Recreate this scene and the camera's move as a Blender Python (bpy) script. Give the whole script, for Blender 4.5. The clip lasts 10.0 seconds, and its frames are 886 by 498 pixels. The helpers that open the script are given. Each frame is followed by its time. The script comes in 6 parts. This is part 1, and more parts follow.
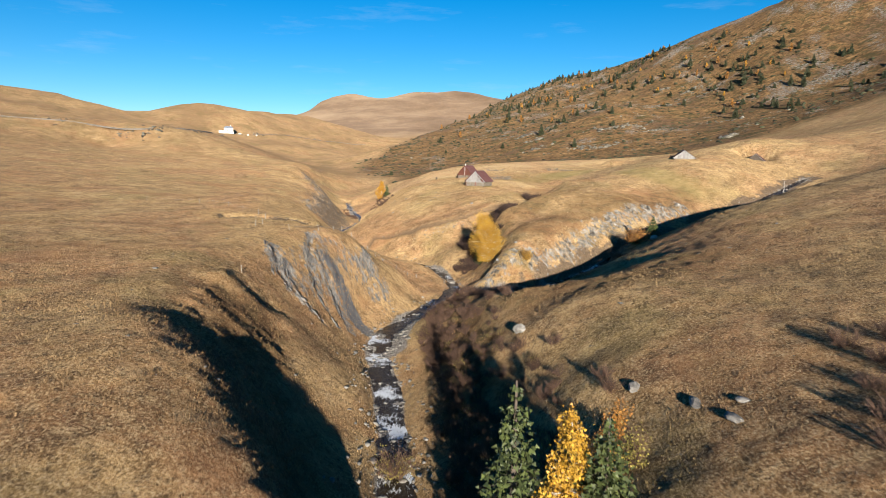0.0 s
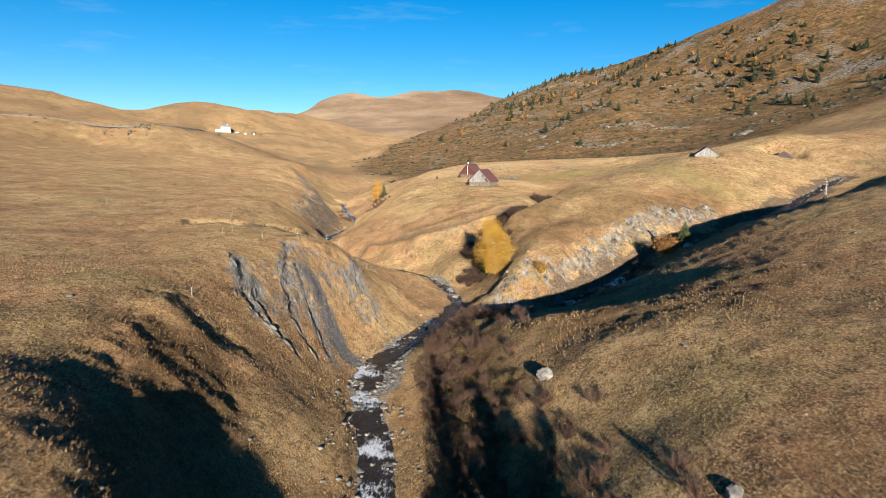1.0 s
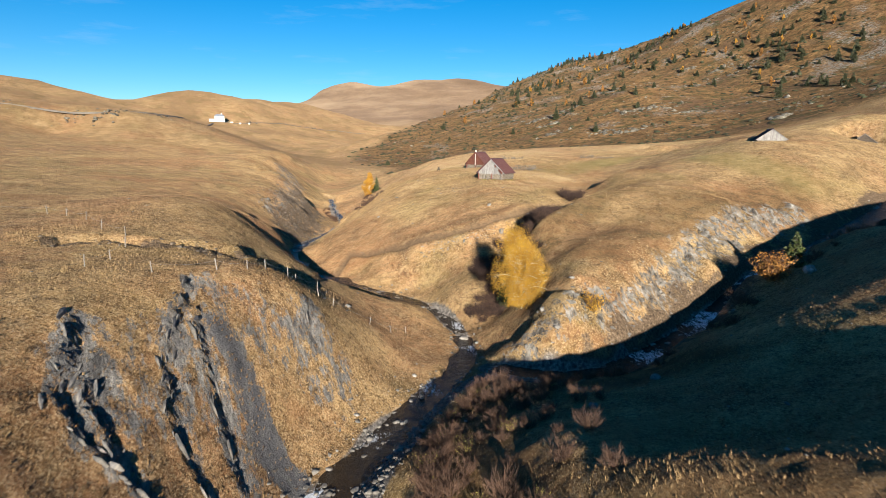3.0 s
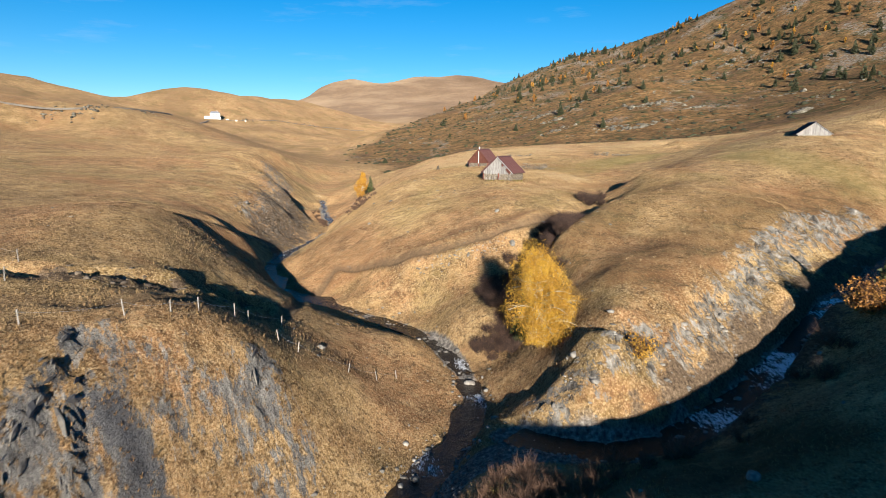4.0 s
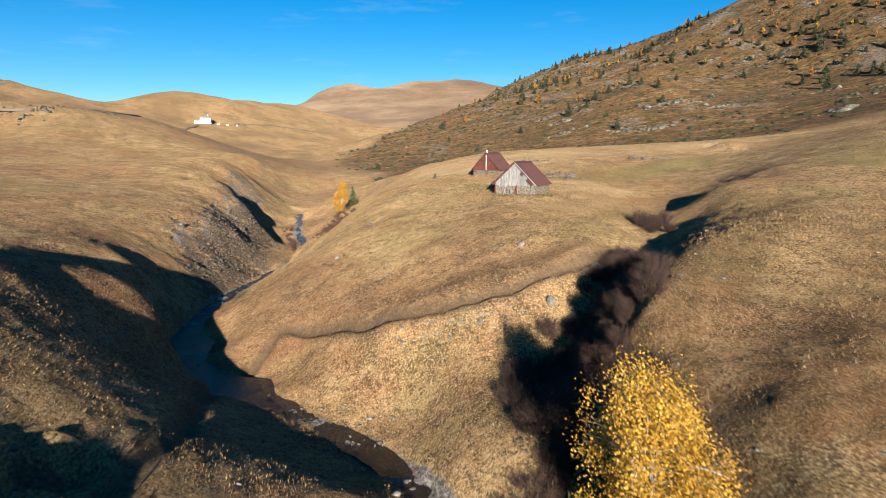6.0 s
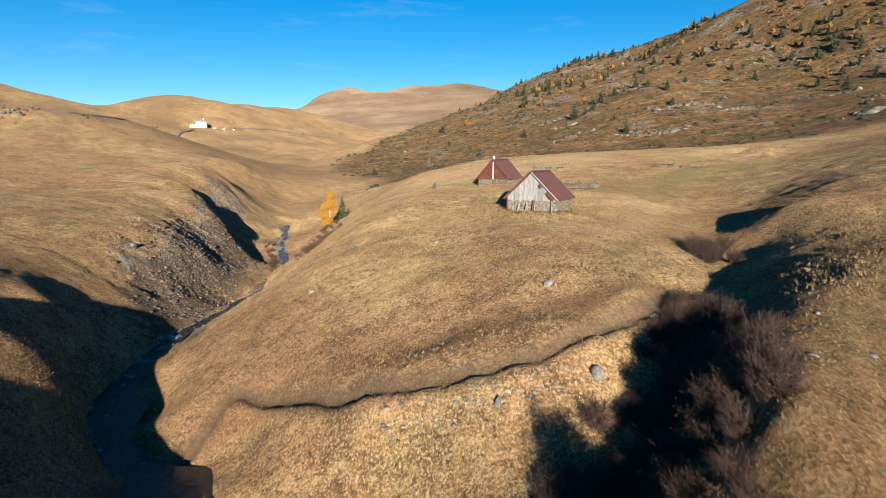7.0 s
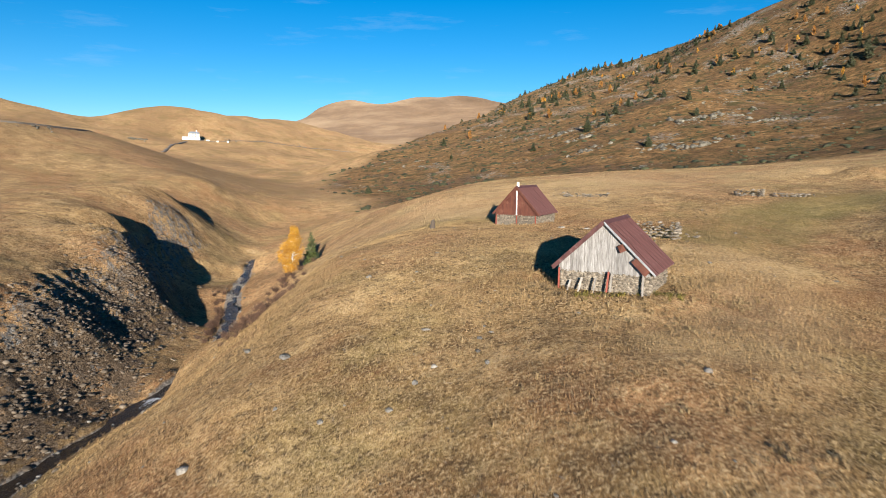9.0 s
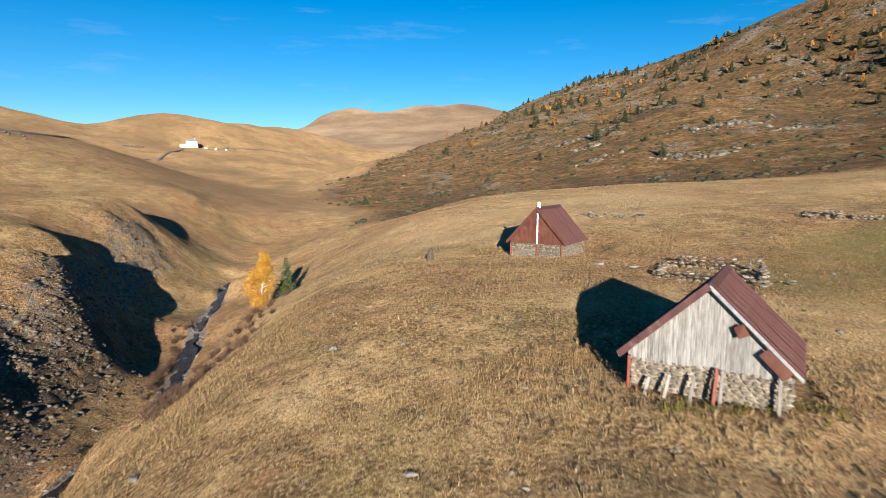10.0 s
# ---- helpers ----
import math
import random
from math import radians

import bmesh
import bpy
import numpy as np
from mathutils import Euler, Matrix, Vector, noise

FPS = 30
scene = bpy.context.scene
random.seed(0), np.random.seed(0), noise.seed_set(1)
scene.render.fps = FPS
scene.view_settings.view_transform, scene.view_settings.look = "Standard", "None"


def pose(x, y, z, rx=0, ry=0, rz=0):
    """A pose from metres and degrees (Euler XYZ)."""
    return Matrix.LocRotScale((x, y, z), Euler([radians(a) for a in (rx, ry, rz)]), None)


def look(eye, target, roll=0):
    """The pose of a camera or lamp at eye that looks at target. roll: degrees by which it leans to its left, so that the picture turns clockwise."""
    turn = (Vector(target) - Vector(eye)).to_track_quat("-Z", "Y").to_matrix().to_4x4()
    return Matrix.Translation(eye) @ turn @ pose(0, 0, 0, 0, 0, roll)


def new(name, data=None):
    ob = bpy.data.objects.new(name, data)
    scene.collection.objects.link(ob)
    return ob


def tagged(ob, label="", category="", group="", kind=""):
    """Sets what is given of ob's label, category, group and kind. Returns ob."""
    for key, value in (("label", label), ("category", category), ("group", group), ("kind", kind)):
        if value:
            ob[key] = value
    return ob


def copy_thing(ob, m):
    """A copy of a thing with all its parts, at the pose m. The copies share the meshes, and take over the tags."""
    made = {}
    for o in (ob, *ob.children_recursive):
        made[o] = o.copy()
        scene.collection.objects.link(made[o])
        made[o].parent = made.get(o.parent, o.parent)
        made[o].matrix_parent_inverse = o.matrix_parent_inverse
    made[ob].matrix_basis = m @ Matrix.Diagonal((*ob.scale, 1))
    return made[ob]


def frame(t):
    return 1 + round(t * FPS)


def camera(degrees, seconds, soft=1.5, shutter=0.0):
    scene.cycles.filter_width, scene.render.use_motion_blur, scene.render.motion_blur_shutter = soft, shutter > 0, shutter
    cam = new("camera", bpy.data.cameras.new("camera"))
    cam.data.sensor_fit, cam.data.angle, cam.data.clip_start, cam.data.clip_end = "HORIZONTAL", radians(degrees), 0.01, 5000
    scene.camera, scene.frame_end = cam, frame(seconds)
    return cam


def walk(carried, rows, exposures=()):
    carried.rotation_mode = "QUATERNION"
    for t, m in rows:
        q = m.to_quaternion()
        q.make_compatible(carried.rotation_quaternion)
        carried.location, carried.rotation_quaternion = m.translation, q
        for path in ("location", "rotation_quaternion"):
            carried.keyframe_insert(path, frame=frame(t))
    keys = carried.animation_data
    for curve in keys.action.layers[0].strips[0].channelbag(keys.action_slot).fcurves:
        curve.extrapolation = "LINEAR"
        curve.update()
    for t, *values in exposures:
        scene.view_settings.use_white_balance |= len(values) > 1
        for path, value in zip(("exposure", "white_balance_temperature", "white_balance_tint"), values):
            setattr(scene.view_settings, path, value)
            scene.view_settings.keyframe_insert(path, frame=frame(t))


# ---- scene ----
cam = camera(71.0, 10.0, soft=0.7, shutter=0.25)
PATH = [
    (0, (0.027, 0.063, 30.245), (0.037, 2.041, 29.952), 0.92),
    (0.5, (-0.029, 8.312, 30.021), (-0.020, 10.291, 29.730), 0.90),
    (1, (-0.056, 16.444, 29.730), (-0.048, 18.422, 29.435), 0.86),
    (1.5, (-0.096, 25.057, 29.437), (-0.090, 27.034, 29.136), 0.83),
    (2, (-0.099, 33.828, 29.186), (-0.095, 35.804, 28.877), 0.77),
    (2.5, (-0.039, 42.666, 28.941), (-0.038, 44.641, 28.623), 0.66),
    (4, (-0.063, 68.690, 28.552), (-0.065, 70.662, 28.218), 0.42),
    (4.5, (-0.015, 77.180, 28.402), (-0.016, 79.152, 28.070), 0.37),
    (5, (0.072, 85.677, 28.226), (0.071, 87.650, 27.898), 0.28),
    (5.5, (0.139, 94.184, 28.057), (0.138, 96.158, 27.733), 0.19),
    (7, (0.017, 119.434, 28.350), (0.016, 121.410, 28.044), 0.15),
    (7.5, (-0.075, 127.788, 28.706), (-0.075, 129.765, 28.408), 0.17),
    (8, (-0.132, 136.192, 29.085), (-0.133, 138.171, 28.795), 0.19),
    (8.5, (-0.151, 144.613, 29.463), (-0.154, 146.593, 29.184), 0.21),
    (9, (-0.140, 153.034, 29.866), (-0.145, 155.016, 29.598), 0.24),
    (9.5, (-0.106, 161.448, 30.220), (-0.115, 163.432, 29.964), 0.32),
    (10, (-0.048, 169.858, 30.528), (-0.059, 171.843, 30.286), 0.40),
]
walk(cam, [(t, look(eye, target, roll)) for t, eye, target, roll in PATH])

# ---- daylight: a low autumn sun behind the camera ----
SUN_UP, SUN_TURN = 12.0, 175.0
scene.view_settings.exposure = 1.13
world = bpy.data.worlds.new("sky")
scene.world = world
world.use_nodes = True
wn, wl = world.node_tree.nodes, world.node_tree.links
wn.clear()
sky = wn.new("ShaderNodeTexSky")
sky.sky_type, sky.sun_disc = "NISHITA", False
sky.sun_elevation, sky.sun_rotation = radians(SUN_UP), radians(SUN_TURN)
sky.altitude, sky.air_density, sky.dust_density, sky.ozone_density = 2400, 1.0, 0.5, 3.0
back = wn.new("ShaderNodeBackground")
back.inputs["Strength"].default_value = 0.066
wout = wn.new("ShaderNodeOutputWorld")
# thin high cloud
wc = wn.new("ShaderNodeTexCoord")
wm = wn.new("ShaderNodeMapping")
wm.inputs["Scale"].default_value = (2.2, 2.2, 14.0)
wm.inputs["Rotation"].default_value = (0.0, 0.12, 0.0)
cl = wn.new("ShaderNodeTexNoise")
cl.inputs["Scale"].default_value, cl.inputs["Detail"].default_value, cl.inputs["Roughness"].default_value = 2.3, 7.0, 0.62
cr = wn.new("ShaderNodeMapRange")
for key, v in (("From Min", 0.57), ("From Max", 0.88), ("To Min", 0.0), ("To Max", 0.22)):
    cr.inputs[key].default_value = v
cm = wn.new("ShaderNodeMix")
cm.data_type = "RGBA"
cm.inputs["B"].default_value = (5.5, 5.9, 6.4, 1)
wl.new(wc.outputs["Generated"], wm.inputs["Vector"])
wl.new(wm.outputs["Vector"], cl.inputs["Vector"])
wl.new(cl.outputs["Fac"], cr.inputs["Value"])
wl.new(cr.outputs["Result"], cm.inputs["Factor"])
rich = wn.new("ShaderNodeHueSaturation")
rich.inputs["Hue"].default_value, rich.inputs["Saturation"].default_value = 0.498, 1.36
wl.new(sky.outputs["Color"], rich.inputs["Color"])
wl.new(rich.outputs["Color"], cm.inputs["A"])
wl.new(cm.outputs["Result"], back.inputs["Color"])
wl.new(back.outputs["Background"], wout.inputs["Surface"])

sun_data = bpy.data.lights.new("sun", "SUN")
sun_data.energy, sun_data.angle, sun_data.color = 5.0, radians(0.53), (1.0, 0.905, 0.775)
sun = new("sun", sun_data)
_az = radians(SUN_TURN)
sun.matrix_world = look((0, 0, 0), (-math.sin(_az) * math.cos(radians(SUN_UP)), -math.cos(_az) * math.cos(radians(SUN_UP)), -math.sin(radians(SUN_UP))))

# ---- small tools ----
rng = np.random.default_rng(7)


def part(name, bm, material, parent=None, label="", smooth=False):
    me = bpy.data.meshes.new(name)
    bm.to_mesh(me)
    bm.free()
    me.materials.append(material)
    if smooth:
        me.polygons.foreach_set("use_smooth", [True] * len(me.polygons))
    ob = new(name, me)
    ob.parent = parent
    if label:
        ob["label"] = label
    return ob


def mesh_ob(name, verts, faces, material, parent=None, smooth=False):
    """A mesh object from arrays of places and of faces of equal length."""
    verts, faces = np.asarray(verts, np.float32), np.asarray(faces, np.int32)
    me = bpy.data.meshes.new(name)
    n = faces.shape[1]
    me.vertices.add(len(verts))
    me.vertices.foreach_set("co", verts.ravel())
    me.loops.add(faces.size)
    me.loops.foreach_set("vertex_index", faces.ravel())
    me.polygons.add(len(faces))
    me.polygons.foreach_set("loop_start", np.arange(0, faces.size, n, dtype=np.int32))
    me.polygons.foreach_set("loop_total", np.full(len(faces), n, np.int32))
    if smooth:
        me.polygons.foreach_set("use_smooth", np.ones(len(faces), bool))
    me.materials.append(material)
    me.update(calc_edges=True)
    me.validate()
    ob = new(name, me)
    ob.parent = parent
    return ob


def lattice(i, j, seed):
    v = np.sin(i * 127.1 + j * 311.7 + seed * 74.7) * 43758.5453
    return v - np.floor(v)


def grain(x, y, seed=0):
    """Smooth noise from 0 to 1."""
    i, j = np.floor(x), np.floor(y)
    u, v = x - i, y - j
    u, v = u * u * (3 - 2 * u), v * v * (3 - 2 * v)
    a, b = lattice(i, j, seed), lattice(i + 1, j, seed)
    c, d = lattice(i, j + 1, seed), lattice(i + 1, j + 1, seed)
    return a + (b - a) * u + (c - a) * v + (a - b - c + d) * u * v


def fbm(x, y, size, octaves=4, seed=0):
    """Layered noise from about -1 to 1."""
    out, amp, total = 0, 1.0, 0
    for k in range(octaves):
        out = out + amp * (2 * grain(x / size * 2**k + 17.3 * k, y / size * 2**k - 9.1 * k, seed + k) - 1)
        total += amp
        amp *= 0.5
    return out / total


def nodes_of(name):
    m = bpy.data.materials.new(name)
    m.use_nodes = True
    return m, m.node_tree.nodes, m.node_tree.links, m.node_tree.nodes["Principled BSDF"]


def noise_node(n, l, size, detail=4.0, rough=0.55, coord=None, stretch=(1, 1, 1), turn=(0, 0, 0)):
    """The factor of a noise whose blotches are about size metres wide."""
    tex = n.new("ShaderNodeTexNoise")
    tex.inputs["Scale"].default_value, tex.inputs["Detail"].default_value, tex.inputs["Roughness"].default_value = 1.0, detail, rough
    mp = n.new("ShaderNodeMapping")
    mp.vector_type = "TEXTURE"
    mp.inputs["Scale"].default_value = [size / s for s in stretch]
    mp.inputs["Rotation"].default_value = turn
    if coord is None:
        coord = n.new("ShaderNodeTexCoord").outputs["Object"]
    l.new(coord, mp.inputs["Vector"])
    l.new(mp.outputs["Vector"], tex.inputs["Vector"])
    return tex.outputs["Fac"]


def ramp(n, l, fac, stops):
    r = n.new("ShaderNodeValToRGB")
    while len(r.color_ramp.elements) < len(stops):
        r.color_ramp.elements.new(0.5)
    for e, (at, c) in zip(r.color_ramp.elements, stops):
        e.position, e.color = at, (*c, 1)
    l.new(fac, r.inputs["Fac"])
    return r.outputs["Color"]


def blend(n, l, fac, a, b, mode="MIX"):
    m = n.new("ShaderNodeMix")
    m.data_type, m.blend_type = "RGBA", mode
    for key, v in (("Factor", fac), ("A", a), ("B", b)):
        if isinstance(v, (int, float)):
            m.inputs[key].default_value = v
        elif isinstance(v, tuple):
            m.inputs[key].default_value = (*v, 1)
        else:
            l.new(v, m.inputs[key])
    return m.outputs["Result"]


def span(n, l, fac, lo, hi, to_lo=0.0, to_hi=1.0):
    m = n.new("ShaderNodeMapRange")
    for key, v in (("From Min", lo), ("From Max", hi), ("To Min", to_lo), ("To Max", to_hi)):
        m.inputs[key].default_value = v
    l.new(fac, m.inputs["Value"])
    return m.outputs["Result"]


def bump(n, l, bsdf, height, strength, distance):
    b = n.new("ShaderNodeBump")
    b.inputs["Strength"].default_value, b.inputs["Distance"].default_value = strength, distance
    l.new(height, b.inputs["Height"])
    l.new(b.outputs["Normal"], bsdf.inputs["Normal"])


def mask(n, name):
    a = n.new("ShaderNodeAttribute")
    a.attribute_name = name
    return a.outputs["Fac"]


def plain(name, stops, size=0.4, rough=0.85, relief=0.3, depth=0.01, stretch=(1, 1, 1), metal=0.0, by_piece=0.0):
    """A mottled material: a noise of that size through the given colours, with fine relief."""
    m, n, l, b = nodes_of(name)
    big = noise_node(n, l, size, 5, 0.65, stretch=stretch)
    col = ramp(n, l, big, stops)
    if by_piece:
        info = n.new("ShaderNodeObjectInfo").outputs["Random"]
        geo = n.new("ShaderNodeNewGeometry").outputs["Random Per Island"]
        add = n.new("ShaderNodeMath")
        l.new(info, add.inputs[0])
        l.new(geo, add.inputs[1])
        frac = n.new("ShaderNodeMath")
        frac.operation = "FRACT"
        l.new(add.outputs[0], frac.inputs[0])
        tone = span(n, l, frac.outputs[0], 0, 1, 1 - by_piece, 1 + by_piece)
        hsv = n.new("ShaderNodeHueSaturation")
        l.new(col, hsv.inputs["Color"])
        l.new(tone, hsv.inputs["Value"])
        col = hsv.outputs["Color"]
    l.new(col, b.inputs["Base Color"])
    b.inputs["Roughness"].default_value, b.inputs["Metallic"].default_value = rough, metal
    if relief:
        bump(n, l, b, noise_node(n, l, size / 6, 5, 0.6, stretch=stretch), relief, depth)
    return m


class Soup:
    """Triangles gathered into one mesh."""

    def __init__(self):
        self.v, self.f, self.n = [], [], 0

    def add(self, v, f):
        v, f = np.asarray(v, float).reshape(-1, 3), np.asarray(f, int)
        if f.shape[1] == 4:
            f = np.concatenate([f[:, [0, 1, 2]], f[:, [0, 2, 3]]])
        self.v.append(v)
        self.f.append(f + self.n)
        self.n += len(v)

    def tube(self, pts, radii, sides=6):
        pts = np.asarray(pts, float)
        k = len(pts)
        way = np.gradient(pts, axis=0)
        way /= np.linalg.norm(way, axis=1)[:, None] + 1e-9
        ref = np.array([0.31, 0.17, 0.94]) if abs(way[0, 2]) < 0.8 else np.array([1.0, 0.1, 0.0])
        a = np.cross(way, ref)
        a /= np.linalg.norm(a, axis=1)[:, None]
        b = np.cross(way, a)
        th = np.linspace(0, 2 * np.pi, sides, endpoint=False)
        ring = pts[:, None] + np.asarray(radii)[:, None, None] * (np.cos(th)[None, :, None] * a[:, None] + np.sin(th)[None, :, None] * b[:, None])
        i = np.arange((k - 1) * sides).reshape(k - 1, sides)
        j = np.roll(i, -1, axis=1)
        self.add(ring.reshape(-1, 3), np.stack([i, j, j + sides, i + sides], -1).reshape(-1, 4))

    def leaves(self, at, size, gen, stand=0.0, long=1.0):
        """One triangle at each place, turned at random; stand: how upright they hang."""
        n = len(at)
        d = gen.normal(size=(n, 3))
        d[:, 2] = d[:, 2] * (1 - stand) - stand * 1.2
        d /= np.linalg.norm(d, axis=1)[:, None]
        e = np.cross(d, gen.normal(size=(n, 3)))
        e /= np.linalg.norm(e, axis=1)[:, None] + 1e-9
        s = (size * gen.uniform(0.6, 1.4, n))[:, None]
        v = np.stack([at - 0.5 * s * e, at + 0.5 * s * e, at + s * long * d], 1)
        self.add(v, np.arange(3 * n).reshape(-1, 3))

    def ob(self, name, material, parent=None, label="", smooth=False):
        o = mesh_ob(name, np.concatenate(self.v), np.concatenate(self.f), material, parent, smooth)
        if label:
            o["label"] = label
        return o


def box(bm, size, at=(0, 0, 0), turn=None, jitter=0.0, gen=None):
    """A box of that size, its middle at at, added to bm."""
    m = Matrix.Translation(at) @ (turn.to_4x4() if turn else Matrix.Identity(4)) @ Matrix.Diagonal((*size, 1))
    made = bmesh.ops.create_cube(bm, size=1.0, matrix=m)["verts"]
    if jitter:
        for v in made:
            v.co += Vector(gen.normal(size=3) * jitter)
    return made


def edged(bm, width):
    bmesh.ops.bevel(bm, geom=list(bm.edges), offset=width, segments=1, affect="EDGES")
    return bm


def empty(name, at, turn=0.0):
    ob = new(name)
    ob.empty_display_size = 0.3
    ob.location, ob.rotation_euler = at, (0, 0, radians(turn))
    return ob


def stone_shape(seed, flat=0.6, fine=False):
    """An uneven stone about 1 m across, as a bmesh."""
    g = np.random.default_rng(seed)
    bm = bmesh.new()
    bmesh.ops.create_icosphere(bm, subdivisions=2 if fine else 1, radius=0.5)
    cuts = [Vector(c).normalized() for c in g.normal(size=(7, 3))]
    for v in bm.verts:
        for c in cuts:
            over = v.co.dot(c) - g.uniform(0.30, 0.36)
            if over > 0:
                v.co -= c * over * 0.9
        v.co += Vector(g.normal(size=3) * (0.02 if fine else 0.035))
        v.co.z *= flat
    return bm

# ---- materials ----
def ground_material():
    m, n, l, b = nodes_of("dry_meadow")
    broad = noise_node(n, l, 26, 4, 0.6)
    mid = noise_node(n, l, 4.5, 5, 0.62)
    fine = noise_node(n, l, 0.75, 6, 0.78)
    tiny = noise_node(n, l, 0.2, 4, 0.75)
    straw = ramp(n, l, mid, [(0.30, (0.145, 0.090, 0.044)), (0.46, (0.285, 0.180, 0.080)), (0.58, (0.400, 0.264, 0.122)), (0.72, (0.53, 0.38, 0.20))])
    rust = ramp(n, l, mid, [(0.30, (0.11, 0.058, 0.030)), (0.52, (0.30, 0.160, 0.074)), (0.72, (0.43, 0.255, 0.125))])
    olive = ramp(n, l, mid, [(0.30, (0.09, 0.070, 0.028)), (0.55, (0.25, 0.182, 0.072)), (0.75, (0.37, 0.275, 0.12))])
    col = blend(n, l, span(n, l, broad, 0.46, 0.58), straw, rust)
    broad2 = noise_node(n, l, 17, 4, 0.6, turn=(0, 0, 1.1))
    col = blend(n, l, span(n, l, broad2, 0.52, 0.66, 0, 0.8), col, olive)
    clump = noise_node(n, l, 1.7, 4, 0.7, stretch=(0.8, 1.2, 1))
    col = blend(n, l, span(n, l, clump, 0.52, 0.66, 0, 0.45), col, (0.50, 0.36, 0.19))
    # dark flecks: thatch, plus the shade of tussocks put into the colour
    col = blend(n, l, span(n, l, clump, 0.34, 0.46, 0.6, 0), col, (0.11, 0.066, 0.033))
    col = blend(n, l, span(n, l, fine, 0.37, 0.52, 0.88, 0), col, (0.062, 0.038, 0.019))
    col = blend(n, l, span(n, l, tiny, 0.50, 0.64, 0, 0.7), col, (0.60, 0.455, 0.265))
    col = blend(n, l, span(n, l, tiny, 0.34, 0.47, 0.75, 0), col, (0.075, 0.047, 0.024))
    red = noise_node(n, l, 13, 6, 0.7, stretch=(0.55, 1.3, 1), turn=(0, 0, 0.2))
    col = blend(n, l, span(n, l, red, 0.54, 0.64, 0, 0.5), col, blend(n, l, tiny, (0.13, 0.058, 0.026), (0.40, 0.215, 0.105)))
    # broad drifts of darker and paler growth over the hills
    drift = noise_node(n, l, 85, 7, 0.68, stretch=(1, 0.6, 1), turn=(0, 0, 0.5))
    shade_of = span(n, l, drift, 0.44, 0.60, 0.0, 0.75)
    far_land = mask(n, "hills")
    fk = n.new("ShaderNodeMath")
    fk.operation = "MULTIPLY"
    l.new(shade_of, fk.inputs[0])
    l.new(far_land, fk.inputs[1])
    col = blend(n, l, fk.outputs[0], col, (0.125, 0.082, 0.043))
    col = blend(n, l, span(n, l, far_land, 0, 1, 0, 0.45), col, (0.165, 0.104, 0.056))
    patchy = n.new("ShaderNodeMath")
    patchy.operation = "MULTIPLY"
    l.new(span(n, l, noise_node(n, l, 24, 7, 0.72, stretch=(1, 0.7, 1.5)), 0.50, 0.60, 0, 0.6), patchy.inputs[0])
    l.new(far_land, patchy.inputs[1])
    col = blend(n, l, patchy.outputs[0], col, (0.115, 0.083, 0.038))
    # farthest mountain takes a greyer tint by distance, standing in for haze
    col = blend(n, l, span(n, l, mask(n, "far_haze"), 0, 1, 0, 0.8), col, ramp(n, l, noise_node(n, l, 420, 8, 0.7, stretch=(0.7, 1.0, 2.5)), [(0.35, (0.075, 0.052, 0.038)), (0.5, (0.135, 0.095, 0.068)), (0.62, (0.22, 0.165, 0.115))]))
    col = blend(n, l, span(n, l, mask(n, "pale"), 0, 1, 0, 0.55), col, blend(n, l, tiny, (0.30, 0.20, 0.095), (0.66, 0.50, 0.29)))
    # heath on the high slope
    hm = noise_node(n, l, 7, 8, 0.8, stretch=(0.8, 1, 1.6))
    heath = ramp(n, l, hm, [(0.34, (0.036, 0.022, 0.010)), (0.45, (0.100, 0.057, 0.025)), (0.55, (0.170, 0.100, 0.045)), (0.68, (0.28, 0.178, 0.086))])
    moor = ramp(n, l, noise_node(n, l, 4, 7, 0.75), [(0.35, (0.030, 0.022, 0.014)), (0.55, (0.10, 0.060, 0.038)), (0.7, (0.17, 0.105, 0.058))])
    heath = blend(n, l, span(n, l, noise_node(n, l, 38, 5, 0.6), 0.52, 0.62, 0, 0.7), heath, moor)
    speck = noise_node(n, l, 2.6, 4, 0.72)
    heath = blend(n, l, span(n, l, speck, 0.50, 0.58, 0, 0.8), heath, (0.045, 0.034, 0.014))
    heath = blend(n, l, span(n, l, noise_node(n, l, 11, 6, 0.75, stretch=(0.6, 1, 1.4)), 0.54, 0.60, 0, 0.75), heath, (0.040, 0.040, 0.016))
    col = blend(n, l, mask(n, "heath"), col, heath)
    # short green turf
    col = blend(n, l, mask(n, "turf"), col, blend(n, l, mid, (0.13, 0.12, 0.04), (0.27, 0.22, 0.085)))
    # worn earth; the shade in the sunken rut is put into its colour
    col = blend(n, l, mask(n, "earth_shade"), col, blend(n, l, fine, (0.045, 0.030, 0.020), (0.20, 0.14, 0.085)))
    # slate: streaks along the dip of its beds
    st = noise_node(n, l, 0.9, 7, 0.75, stretch=(2.0, 0.7, 0.6), turn=(0, 0, 0.64))
    st2 = noise_node(n, l, 0.3, 5, 0.7)
    rock = ramp(n, l, st, [(0.28, (0.035, 0.034, 0.034)), (0.44, (0.115, 0.11, 0.105)), (0.56, (0.23, 0.22, 0.20)), (0.7, (0.45, 0.425, 0.38))])
    rock = blend(n, l, span(n, l, st2, 0.45, 0.75, 0, 0.6), rock, (0.12, 0.115, 0.115))
    smooth_slab = ramp(n, l, noise_node(n, l, 1.6, 6, 0.7, stretch=(2.2, 0.8, 0.5), turn=(0, 0, 0.64)), [(0.3, (0.05, 0.050, 0.054)), (0.5, (0.105, 0.105, 0.110)), (0.7, (0.17, 0.165, 0.16))])
    rock = blend(n, l, mask(n, "slab"), rock, smooth_slab)
